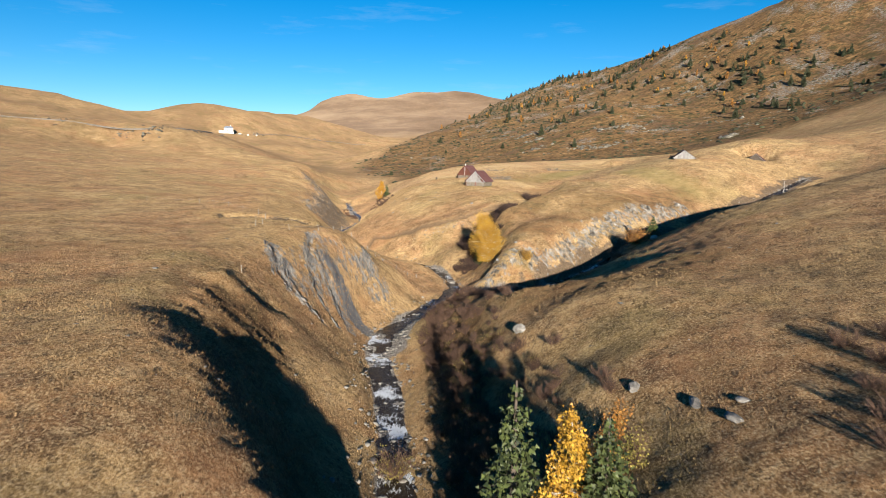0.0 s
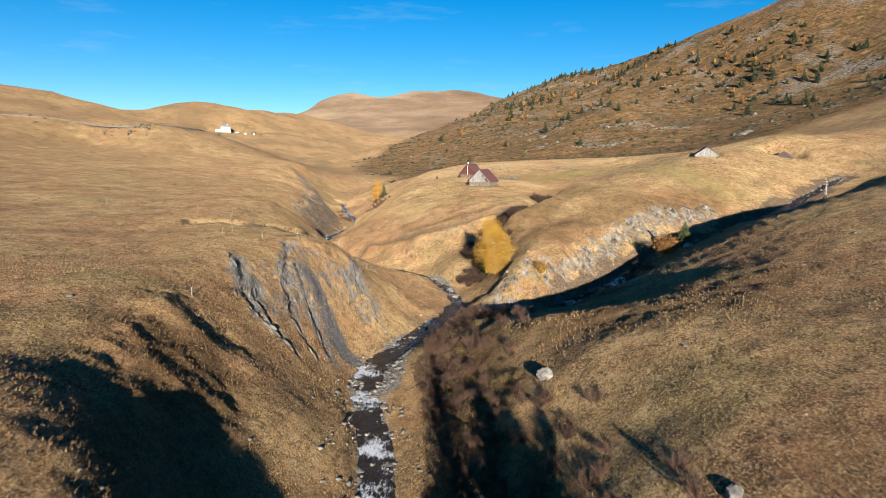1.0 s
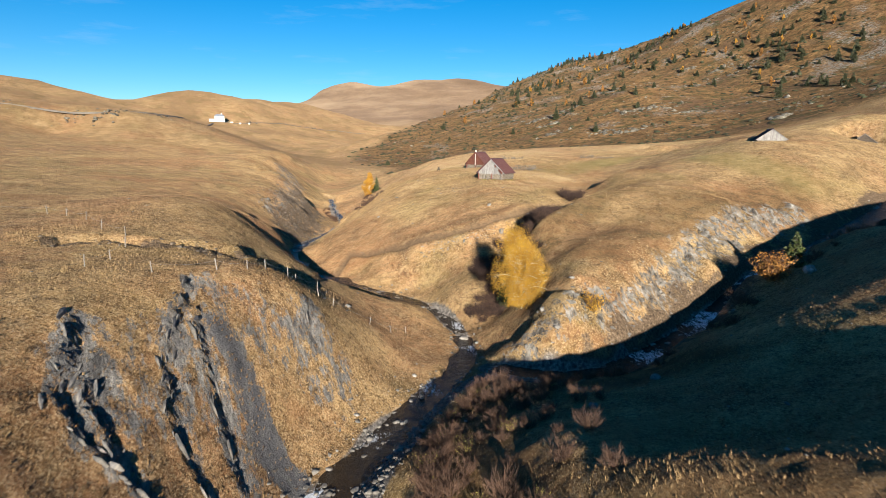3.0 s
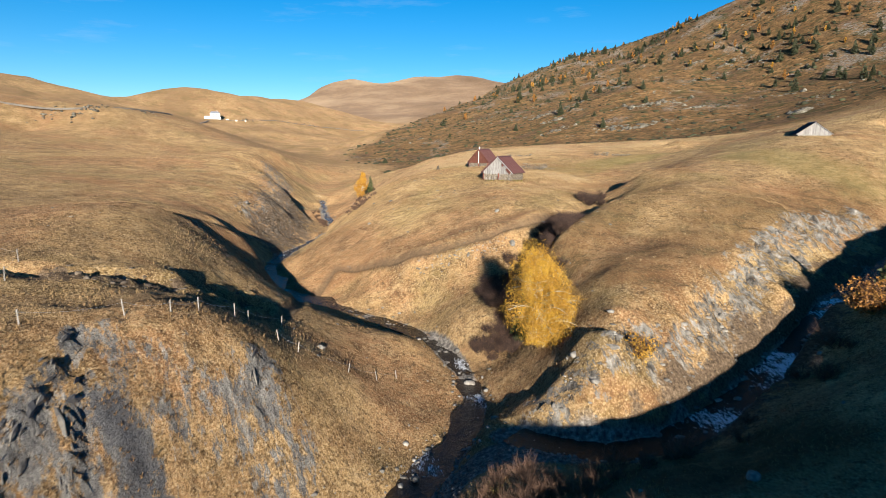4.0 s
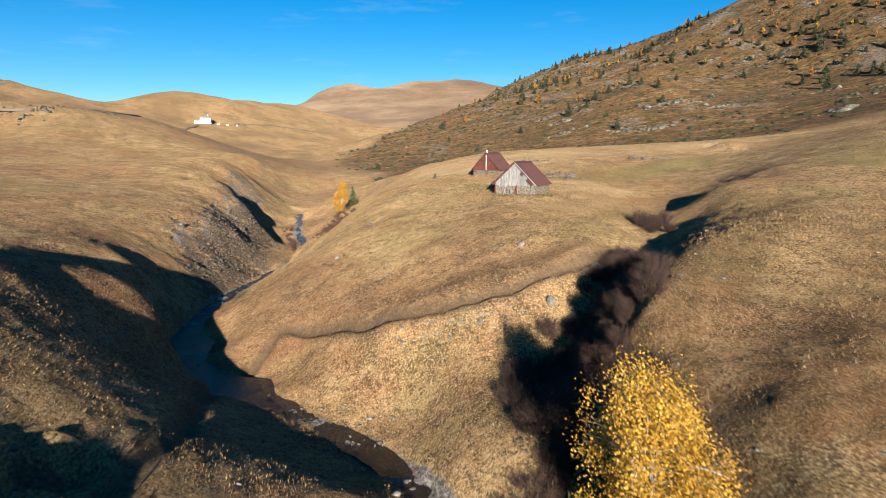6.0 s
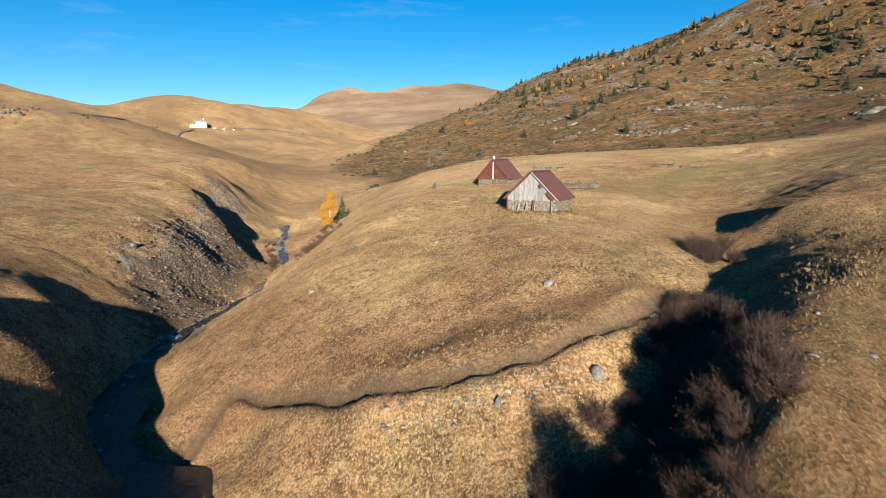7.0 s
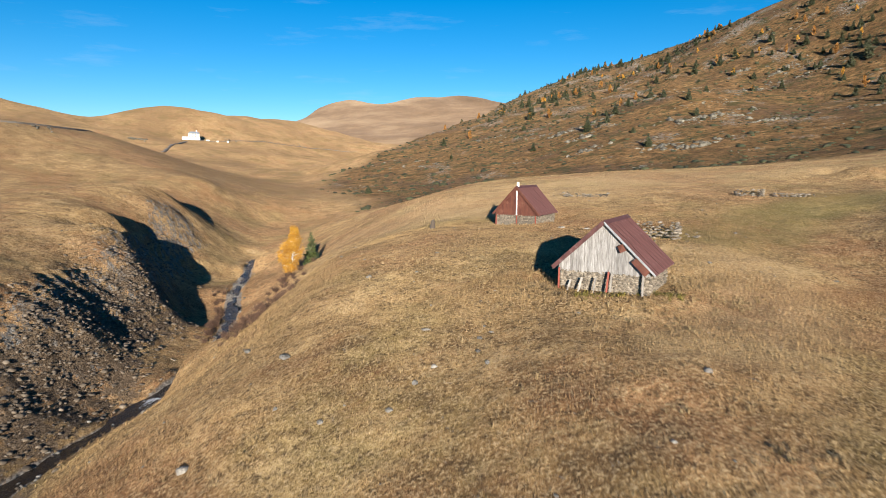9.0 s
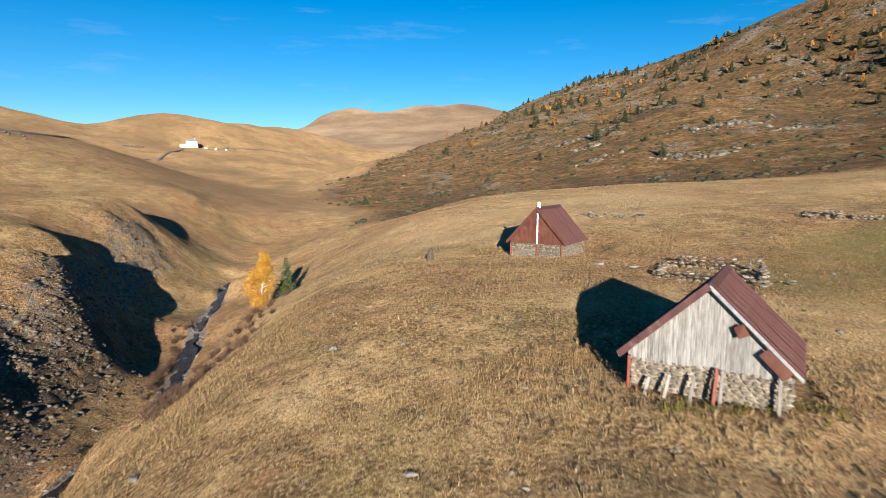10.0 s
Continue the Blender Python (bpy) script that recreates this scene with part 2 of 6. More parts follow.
    fall = noise_node(n, l, 1.3, 6, 0.74, stretch=(1.3, 1.3, 0.4))
    rock = blend(n, l, mask(n, "cliff"), rock, ramp(n, l, fall, [(0.38, (0.04, 0.037, 0.034)), (0.49, (0.15, 0.14, 0.125)), (0.60, (0.30, 0.285, 0.255)), (0.7, (0.46, 0.44, 0.40))]))
    edge = n.new("ShaderNodeMath")
    edge.operation = "ADD"
    l.new(mask(n, "rock"), edge.inputs[0])
    l.new(span(n, l, noise_node(n, l, 1.5, 8, 0.78, stretch=(1.7, 0.7, 0.6), turn=(0, 0, 0.64)), 0.32, 0.68, -0.55, 0.55), edge.inputs[1])
    rockness = span(n, l, edge.outputs[0], 0.42, 0.6)
    col = blend(n, l, rockness, col, rock)
    # dark shale; the same colour also paints shade onto the gorge walls
    shale_shade = ramp(n, l, st2, [(0.3, (0.028, 0.021, 0.015)), (0.5, (0.12, 0.085, 0.055)), (0.75, (0.27, 0.205, 0.145))])
    edge2 = n.new("ShaderNodeMath")
    edge2.operation = "ADD"
    l.new(mask(n, "shale_shade"), edge2.inputs[0])
    l.new(span(n, l, noise_node(n, l, 2.2, 6, 0.7), 0.3, 0.7, -0.5, 0.5), edge2.inputs[1])
    col = blend(n, l, span(n, l, edge2.outputs[0], 0.40, 0.62), col, shale_shade)
    # gravel of the stream bed
    gv = noise_node(n, l, 0.35, 4, 0.6)
    gravel = ramp(n, l, gv, [(0.3, (0.05, 0.045, 0.04)), (0.5, (0.17, 0.155, 0.14)), (0.7, (0.40, 0.37, 0.33))])
    col = blend(n, l, span(n, l, mask(n, "gravel"), 0.35, 0.65), col, gravel)
    l.new(col, b.inputs["Base Color"])
    b.inputs["Roughness"].default_value = 0.95
    b.inputs["Specular IOR Level"].default_value = 0.15
    b.inputs["Diffuse Roughness"].default_value = 1.0
    hsum = n.new("ShaderNodeMath")
    hsum.operation = "MULTIPLY_ADD"
    l.new(fine, hsum.inputs[0])
    hsum.inputs[1].default_value = 0.6
    l.new(tiny, hsum.inputs[2])
    bump(n, l, b, hsum.outputs[0], 1.0, 0.36)
    return m


def water_material():
    m, n, l, b = nodes_of("stream_water")
    foam = noise_node(n, l, 0.35, 7, 0.8, stretch=(1.3, 0.5, 1))
    big = noise_node(n, l, 3.5, 3, 0.5)
    f = n.new("ShaderNodeMath")
    f.operation = "ADD"
    l.new(foam, f.inputs[0])
    l.new(span(n, l, big, 0.35, 0.7, -0.22, 0.10), f.inputs[1])
    f2 = n.new("ShaderNodeMath")
    f2.operation = "ADD"
    l.new(f.outputs[0], f2.inputs[0])
    l.new(span(n, l, mask(n, "rapid"), 0, 1, -0.14, 0.15), f2.inputs[1])
    white = span(n, l, f2.outputs[0], 0.555, 0.68)
    col = blend(n, l, white, (0.022, 0.016, 0.010), (0.72, 0.75, 0.78))
    l.new(col, b.inputs["Base Color"])
    l.new(span(n, l, white, 0, 1, 0.06, 0.7), b.inputs["Roughness"])
    b.inputs["IOR"].default_value = 1.33
    b.inputs["Specular IOR Level"].default_value = 0.35
    bump(n, l, b, noise_node(n, l, 0.45, 5, 0.7), 1.0, 0.16)
    return m


M_GROUND = ground_material()
M_WATER = water_material()

STRAW = [(0.15, (0.20, 0.126, 0.060)), (0.5, (0.30, 0.198, 0.092)), (0.92, (0.42, 0.29, 0.145))]


def grass_material():
    m, n, l, b = nodes_of("dry_grass")
    broad = noise_node(n, l, 26, 4, 0.6)
    broad2 = noise_node(n, l, 17, 4, 0.6, turn=(0, 0, 1.1))
    rnd = n.new("ShaderNodeNewGeometry").outputs["Random Per Island"]
    straw = ramp(n, l, rnd, STRAW)
    rust = ramp(n, l, rnd, [(0.2, (0.11, 0.06, 0.03)), (0.6, (0.23, 0.13, 0.062)), (0.92, (0.38, 0.25, 0.13))])
    olive = ramp(n, l, rnd, [(0.2, (0.09, 0.078, 0.032)), (0.6, (0.20, 0.158, 0.065)), (0.92, (0.34, 0.27, 0.13))])
    col = blend(n, l, span(n, l, broad, 0.47, 0.60), straw, rust)
    col = blend(n, l, span(n, l, broad2, 0.52, 0.68, 0, 0.75), col, olive)
    l.new(col, b.inputs["Base Color"])
    b.inputs["Roughness"].default_value = 0.8
    b.inputs["Specular IOR Level"].default_value = 0.2
    return m


def sheet_material(name, dark, light, patch, rough=0.55):
    """Rusted sheet metal with streaks down the slope."""
    m, n, l, b = nodes_of(name)
    streak = noise_node(n, l, 0.5, 6, 0.65, stretch=(1.0, 0.35, 0.35))
    col = ramp(n, l, streak, [(0.3, dark), (0.6, light)])
    blotch = noise_node(n, l, 0.9, 6, 0.7)
    col = blend(n, l, span(n, l, blotch, 0.56, 0.66, 0, 0.8), col, patch)
    col = blend(n, l, span(n, l, n.new("ShaderNodeObjectInfo").outputs["Random"], 0, 1, 0, 0.35), col, light)
    l.new(col, b.inputs["Base Color"])
    b.inputs["Roughness"].default_value = rough
    b.inputs["Metallic"].default_value = 0.15
    bump(n, l, b, noise_node(n, l, 0.08, 4, 0.6), 0.2, 0.005)
    return m


M_GRASS = grass_material()
M_STONE = plain("grey_stone", [(0.3, (0.075, 0.069, 0.060)), (0.5, (0.165, 0.153, 0.135)), (0.7, (0.29, 0.272, 0.24))], 0.5, 0.9, 0.6, 0.03, by_piece=0.35)
M_MASONRY = plain("wall_stone", [(0.3, (0.07, 0.056, 0.042)), (0.5, (0.17, 0.142, 0.108)), (0.7, (0.31, 0.275, 0.22))], 0.35, 0.9, 0.6, 0.02, by_piece=0.45)
M_SLATE = plain("dark_slate", [(0.3, (0.050, 0.048, 0.047)), (0.5, (0.125, 0.12, 0.115)), (0.62, (0.19, 0.17, 0.14)), (0.78, (0.34, 0.32, 0.28))], 0.6, 0.75, 0.6, 0.04, stretch=(2, 1, 0.4), by_piece=0.3)
M_CRAG = plain("lichened_crag", [(0.35, (0.035, 0.030, 0.022)), (0.5, (0.125, 0.112, 0.085)), (0.68, (0.25, 0.235, 0.19))], 1.6, 0.9, 0.8, 0.3, by_piece=0.3)
M_WOOD = plain("weathered_boards", [(0.3, (0.11, 0.10, 0.09)), (0.5, (0.23, 0.22, 0.21)), (0.7, (0.36, 0.35, 0.34))], 0.35, 0.85, 0.5, 0.006, stretch=(6, 6, 0.5), by_piece=0.22)
M_POST = plain("grey_post_wood", [(0.3, (0.13, 0.115, 0.10)), (0.6, (0.27, 0.25, 0.225))], 0.2, 0.85, 0.5, 0.005, stretch=(5, 5, 0.5), by_piece=0.3)
M_REDWOOD = plain("red_painted_wood", [(0.3, (0.11, 0.022, 0.014)), (0.6, (0.25, 0.055, 0.03))], 0.2, 0.7, 0.4, 0.004, stretch=(4, 4, 0.6))
M_ROOF = sheet_material("rusty_roof_sheet", (0.045, 0.020, 0.020), (0.115, 0.048, 0.044), (0.26, 0.22, 0.215))
M_RUST = sheet_material("rusty_gable_sheet", (0.055, 0.017, 0.011), (0.13, 0.045, 0.028), (0.17, 0.075, 0.05))
M_ZINC = plain("zinc_strip", [(0.3, (0.22, 0.24, 0.25)), (0.6, (0.42, 0.44, 0.45))], 0.3, 0.45, 0.2, 0.004, metal=0.4)
M_WHITE = plain("white_paint", [(0.3, (0.66, 0.65, 0.62)), (0.7, (0.80, 0.79, 0.77))], 1.5, 0.8, 0.1, 0.01)
M_CREAM = plain("cream_render", [(0.3, (0.50, 0.46, 0.37)), (0.7, (0.62, 0.58, 0.48))], 2.5, 0.85, 0.1, 0.01)
M_BLUEROOF = plain("blue_grey_roofing", [(0.3, (0.12, 0.15, 0.19)), (0.7, (0.22, 0.26, 0.31))], 2.0, 0.6, 0.2, 0.02)
M_PANE = plain("window_pane", [(0.3, (0.02, 0.025, 0.03)), (0.7, (0.05, 0.06, 0.07))], 2.0, 0.08, 0.0)
M_BARK = plain("birch_bark", [(0.35, (0.05, 0.045, 0.04)), (0.45, (0.55, 0.52, 0.46)), (0.7, (0.70, 0.68, 0.62))], 0.25, 0.8, 0.3, 0.01, stretch=(0.6, 0.6, 3))
M_DARKBARK = plain("dark_bark", [(0.3, (0.045, 0.033, 0.025)), (0.7, (0.13, 0.10, 0.075))], 0.2, 0.9, 0.6, 0.02, stretch=(3, 3, 0.6))
M_YELLOW = plain("yellow_leaves", [(0.3, (0.25, 0.125, 0.014)), (0.5, (0.42, 0.23, 0.022)), (0.7, (0.54, 0.34, 0.045))], 1.5, 0.6, 0.0, by_piece=0.35)
M_ORANGE = plain("orange_needles", [(0.3, (0.17, 0.07, 0.016)), (0.5, (0.28, 0.125, 0.024)), (0.7, (0.36, 0.19, 0.04))], 1.5, 0.65, 0.0, by_piece=0.35)
M_FIR = plain("green_needles", [(0.3, (0.022, 0.032, 0.010)), (0.5, (0.055, 0.072, 0.020)), (0.7, (0.105, 0.125, 0.033))], 0.8, 0.6, 0.0, by_piece=0.4)
M_PINE = plain("dark_pine_needles", [(0.3, (0.016, 0.021, 0.009)), (0.7, (0.052, 0.058, 0.021))], 1.0, 0.65, 0.0, by_piece=0.4)
M_TWIG = plain("purple_brown_twigs", [(0.3, (0.040, 0.022, 0.014)), (0.5, (0.098, 0.054, 0.034)), (0.7, (0.185, 0.108, 0.068))], 0.8, 0.8, 0.0, by_piece=0.4)
M_OLIVE = plain("olive_leaves", [(0.3, (0.11, 0.10, 0.02)), (0.5, (0.24, 0.20, 0.04)), (0.7, (0.40, 0.32, 0.07))], 0.8, 0.7, 0.0, by_piece=0.4)
M_JUNIPER = plain("low_juniper", [(0.3, (0.015, 0.02, 0.010)), (0.6, (0.045, 0.048, 0.02)), (0.8, (0.085, 0.05, 0.035))], 6, 0.9, 0.0, by_piece=0.45)
M_ROAD = plain("worn_road", [(0.3, (0.09, 0.075, 0.06)), (0.7, (0.20, 0.175, 0.145))], 3.0, 0.95, 0.2, 0.02)
M_GOLD = plain("golden_needles", [(0.3, (0.27, 0.12, 0.012)), (0.5, (0.42, 0.21, 0.02)), (0.7, (0.52, 0.31, 0.04))], 1.5, 0.65, 0.0, by_piece=0.35)
M_PALE = plain("pale_bent_grass", [(0.3, (0.25, 0.165, 0.075)), (0.5, (0.38, 0.265, 0.13)), (0.7, (0.50, 0.375, 0.205))], 3.0, 0.8, 0.0, by_piece=0.3)
M_RANK = plain("rank_brown_grass", [(0.3, (0.13, 0.07, 0.03)), (0.5, (0.25, 0.15, 0.065)), (0.7, (0.38, 0.26, 0.12))], 2.0, 0.85, 0.0, by_piece=0.35)
M_SHALE = plain("brown_shale", [(0.3, (0.035, 0.026, 0.018)), (0.5, (0.095, 0.073, 0.052)), (0.7, (0.18, 0.148, 0.115))], 0.6, 0.85, 0.6, 0.04, by_piece=0.4)
# dark shrub twigs, with the shade of the ditch put into their colour
M_SHADED_TWIG = plain("dark_shaded_twigs", [(0.3, (0.020, 0.012, 0.009)), (0.5, (0.052, 0.030, 0.022)), (0.7, (0.12, 0.070, 0.052))], 0.8, 0.85, 0.0, by_piece=0.4)
# -- landform: lines along beds, banks, rims and crests, each (x, y, z) in metres --
LANDFORM = {
    "main_stream": [(-3, -60, -3), (-1, 20, -1.3), (-2.5, 45, -0.5), (-4.6, 60, 0.1), (-6, 74, 0.7), (-8.6, 85, 1.3), (-9.8, 92, 1.8), (-8.6, 97, 2), (-6.6, 102, 2.2), (-3.8, 108, 2.5), (-0.6, 115.5, 2.8), (4, 126, 3.1), (3, 132, 3.6), (1, 139, 4), (-3, 146.5, 4.4), (-9.7, 153, 4.6), (-17.2, 158.5, 4.8), (-23.5, 162.5, 5.1), (-30, 170, 5.5), (-32, 178, 5.8), (-32.6, 186, 6), (-33.2, 193, 6.2), (-31.8, 199, 6.3), (-30.2, 206, 6.4), (-29, 213, 6.5), (-28.6, 231, 6.8), (-30.9, 238, 6.9), (-32.6, 246, 7), (-37, 259, 7.2), (-41.4, 281, 7.5), (-45.5, 300, 7.8), (-57.9, 350, 11.4)],
    "east_stream": [(4.5, 118.5, 4.8), (11.5, 112.5, 5.1), (20, 115.5, 5.5), (31, 125, 7.8), (43, 136, 11.8), (61, 152, 13.1), (84, 171, 17.5), (115, 195, 26)],
    "ditch": [(5, 130.5, 4.2), (7, 134, 5.2), (8, 139.5, 6.6), (10, 147, 9.2), (13.6, 154, 12.2), (17.2, 160, 14.4), (20.8, 166.5, 15.9), (24.5, 173, 17.3), (28.5, 181, 18.4), (33, 190, 19.4), (38, 205, 20.8)],
    "west_foot": [(-4.5, 45, 0.9), (-7, 56, 1), (-8.8, 66, 1.7), (-9.4, 75, 2.4), (-11.8, 83, 3), (-13.2, 91, 3.6), (-13.3, 98.4, 4), (-11, 105.4, 5), (-6.4, 118, 4.9), (-6, 128, 5.4), (-4, 138, 6)],
    "west_face": [(-7.6, 44, 2.6), (-12, 52, 5.3), (-17, 62, 8.9), (-13.4, 70, 6), (-18.6, 76, 9.5), (-19.5, 92, 11.2), (-17.2, 100, 11.3), (-13, 112, 12), (-14, 122.5, 11.2), (-14.2, 128, 10.2), (-9.5, 121, 8.5), (-10.6, 129, 8), (-18.6, 135.6, 10.9), (-24.7, 149, 11.5)],
    "west_rim": [(-3, 24, 5.7), (-8.2, 35, 8.3), (-9.9, 37, 9.3), (-12.8, 40, 11.1), (-16.8, 44, 13.9), (-22.4, 51, 16.2), (-28, 63, 16.5), (-27.5, 74, 16.7), (-28, 85.6, 17.1), (-25, 94, 16.3), (-22.5, 104, 16.7), (-18, 110.6, 16.4), (-17.4, 118, 14.8), (-21.5, 127, 13.8), (-27.5, 132, 17.1), (-35, 139, 20.3), (-37, 150, 19.8)],
    "west_behind": [(-8, -50, 10), (-32, -70, 16), (-70, -60, 17), (-60, 0, 17.2), (-30, 12, 16.2), (-18, 8, 13.7), (-8, 8, 7.2), (-20, 32, 14.9), (-13, 28, 11.2), (-30, 36, 16.3), (-42, 45, 16.9), (-33, 53, 16.6)],
    "west_shelf": [(-21.3, 133.5, 12.1), (-26, 111, 17.6), (-24, 117.5, 16.8), (-25, 124, 16.7), (-31, 124, 18.3), (-32, 116, 18.7)],
    "west_plateau": [(-46, 20, 16.8), (-38, 66, 17.4), (-36, 90, 17.3), (-40, 106, 18.5), (-46, 130, 20), (-52, 152, 20), (-60, 175, 18.6)],
    "west_meadow": [(-90, 40, 18.3), (-58, 92, 18.8), (-70, 130, 19.8), (-78, 177, 20.7), (-74, 241, 21), (-101, 293, 22.9), (-104, 330, 24.8), (-121, 321, 27.3), (-180, 340, 33)],
    "upper_west_slope": [(-31, 168, 10.6), (-40, 180, 13.9), (-44, 194, 13.8), (-43.5, 206, 14.3), (-39.9, 215.5, 12.8), (-44.7, 218.3, 15.9), (-48.8, 226, 17), (-48.7, 239, 16.8), (-56, 258, 15.2), (-63, 285, 21.7), (-68, 300, 24.2), (-76, 350, 24.5)],
    "scree_crest": [(-60, 250, 20.4), (-55.5, 249.5, 20.1), (-51.4, 250.2, 19), (-48, 247.5, 16.4), (-44.5, 244.5, 13.6), (-41.2, 241.3, 11), (-38, 237.5, 8.8), (-36, 234.5, 7.4)],
    "scree_foot": [(-34.5, 193, 7.4), (-36, 204, 8.1), (-35.5, 214, 7.8), (-40.5, 255, 6.2), (-50, 270, 8.9), (-53, 290, 11.9), (-39.5, 230, 10.2)],
    "knoll_foot": [(6.5, 140.5, 8), (4.5, 147.5, 9), (-4, 155, 6.6), (-15.5, 163, 5.4), (-22.5, 170.5, 6.8), (-26.8, 180, 7.8), (-26, 195, 9.2), (-27.5, 215, 9.1), (-29, 236, 7.8), (-31, 252, 7.5), (-40, 283, 9.8)],
    "knoll_track": [(-17, 172, 9.3), (-10, 164.5, 10.1), (-3, 160, 12.5), (3.5, 159, 14.5), (10, 160, 16.4), (15.2, 163, 17.7), (20.5, 171, 18.3), (24, 182, 19.4)],
    "knoll_flank": [(-16.8, 180, 11.5), (-13, 189.4, 15.6), (-12, 201, 17.9), (-10, 209, 20), (-14, 225, 18.6), (-22.9, 246, 13.7), (-25, 275, 13.5), (-30, 310, 15.2), (-16, 343, 17.6)],
    "knoll_brow": [(-8, 168, 11.9), (-1, 165.5, 13.7), (5, 164.5, 16), (10.5, 165.5, 17.4)],
    "knoll_crest": [(-3.8, 172.5, 14.5), (8.5, 169.5, 18.3), (3, 171.5, 16.7), (0.7, 180.6, 18), (8.5, 182.5, 20.3), (1.9, 189, 19.5), (-4.4, 194.7, 19.3), (11, 197, 21.2), (19, 189, 20.4), (25, 206.6, 22.4), (8, 232, 22.9), (0.6, 230.5, 22.1), (-4, 232, 21.5)],
    "back_meadow": [(-6, 270, 23.2), (6, 300, 25.5), (30, 241, 25.2), (45, 248, 26.6), (40, 305, 28.5), (71, 250, 27.4), (72, 270, 29.9), (100, 295, 32.2), (150, 300, 37.1)],
    "east_rim": [(8.8, 119.2, 6.6), (11, 118.6, 9.7), (14.3, 121.6, 12), (16.5, 124.8, 13.8), (20, 128.4, 14.4), (28.8, 134.5, 15.6), (37, 143.8, 16.9), (48, 152.5, 18.8), (61, 162, 17.4), (80, 178, 23.2), (110, 205, 30.4)],
    "ditch_bank": [(8.2, 124.5, 6.1), (10.6, 129.3, 8.8), (13, 134, 12.1), (13.8, 143, 16.8), (14.9, 146.5, 17.9), (17, 150.5, 18.2), (18.9, 155, 18.2), (21.6, 160, 18.6), (24.6, 165, 18.8), (28.6, 172, 19.6), (32.4, 179, 20.4), (36.5, 187, 21.3)],
    "east_spur": [(18.6, 132, 15.9), (18.5, 143, 16.9), (23.4, 149, 17.9), (31, 150, 19.6), (34.6, 155.5, 21.1), (36.4, 185, 23), (47, 195, 24.9), (77, 186, 27.4), (80, 206, 32), (46, 224, 23.6), (112, 222, 38.4)],
    "south_foot": [(2, 40, 1.9), (2, 60, 2.3), (-1, 80, 3.4), (-2, 95, 5.1), (3, 108, 6.2), (14, 107.5, 7.1), (24, 112, 8.2), (40, 127, 13.1), (60, 143, 16.7)],
    "south_slope": [(10, 30, 9), (12, 50, 10.8), (9.3, 68, 11), (7, 90, 10.1), (17.5, 101, 9.1), (31.7, 95, 14.8), (36, 111, 14.6), (52, 124, 18.3)],
    "south_brink": [(14, 79, 13.7), (20, 77, 15.4), (30, 85.5, 16.6), (45, 97.5, 20.7), (14, 85.5, 11.6), (20, 85, 12.9), (30.5, 93, 14.6), (6, 95, 8.3)],
    "south_crest": [(24, 20, 14.7), (21.8, 57.8, 16.6), (17.4, 66.3, 15.7), (13.7, 74.4, 13.5), (9.7, 80.8, 12.2), (34.8, 69, 18.3), (120, 150, 33), (50, 107, 22), (60, 111, 24.4), (65, 111, 25.8), (76, 117, 27.9), (88, 123, 29.2)],
    "valley_floor": [(-69.1, 420, 17.2), (-29.4, 400, 16.6), (-93.8, 540, 17.9), (-115.1, 823, 18.8), (-127.5, 1150, 27.4), (-96.9, 1500, 48.7), (20.7, 420, 22.9), (76.5, 405, 29.9), (130.3, 385, 36.5)],
    "mountain_slope": [(40.8, 480, 31.6), (99.8, 490, 51.8), (118, 633, 72), (147.9, 531, 73.8), (189.9, 446, 56.9), (205, 509, 63), (214.2, 662, 107.4), (240.2, 582, 92.4), (273.3, 545, 109.3), (215.4, 866, 130.4), (301.5, 440, 89), (382.1, 520, 149.2)],
    "mountain_nose": [(-65, 480, 17.8), (-60.9, 550, 24.8), (-46.8, 650, 39.8), (-27.7, 750, 53.5), (7.4, 850, 71.2), (49.5, 1000, 93.8), (81.6, 1100, 116.5)],
    "mountain_lee": [(-88.6, 620, 20.1), (-78.4, 760, 24.2), (-58.2, 880, 32.1), (-17.9, 1050, 47.9), (32.3, 1250, 76.2), (92.7, 1500, 100.3)],
    "mountain_crest": [(105.7, 1150, 125.5), (157.9, 1280, 157.9), (188.7, 1200, 162), (211.6, 1100, 165.8), (224.5, 1000, 159.5), (245.5, 950, 162), (261.4, 900, 165.5), (275.4, 850, 169.9), (295.4, 800, 175.4), (316.5, 740, 182.9), (361.9, 640, 202.2), (453.6, 500, 242), (560, 300, 261)],
    "mountain_back": [(222.9, 1600, 122.9), (502.6, 1200, 189.8), (704.3, 800, 246.6), (900, 300, 280)],
    "west_hills": [(-199, 480, 41), (-279.8, 560, 46), (-390.5, 560, 50), (-300.7, 600, 47), (-338.3, 800, 51), (-228.7, 1136, 53.3), (-336, 986, 61.3), (-228.1, 900, 41.9), (-203, 900, 33.1), (-178.6, 620, 31.3), (-207.6, 1180, 55.1)],
    "west_skyline": [(-623.6, 900, 120.6), (-567.4, 950, 110.8), (-558.2, 1050, 81.3), (-637.6, 1300, 111.2), (-547.1, 1200, 100.6), (-468.4, 1110, 112.9), (-418.4, 1100, 116.2), (-377.4, 1100, 112.6), (-371.2, 1160, 108.5), (-357, 1300, 116.6), (-319.6, 1500, 119.8), (-230.3, 1500, 97.6), (-146.1, 1520, 72.6), (-566, 1110, 84), (-520, 1105, 99)],
    "west_back": [(-898.8, 700, 150.3), (-1097, 1300, 137.3), (-696.6, 1700, 106.5), (-446.2, 1900, 91.5), (-196.2, 1900, 73.6)],
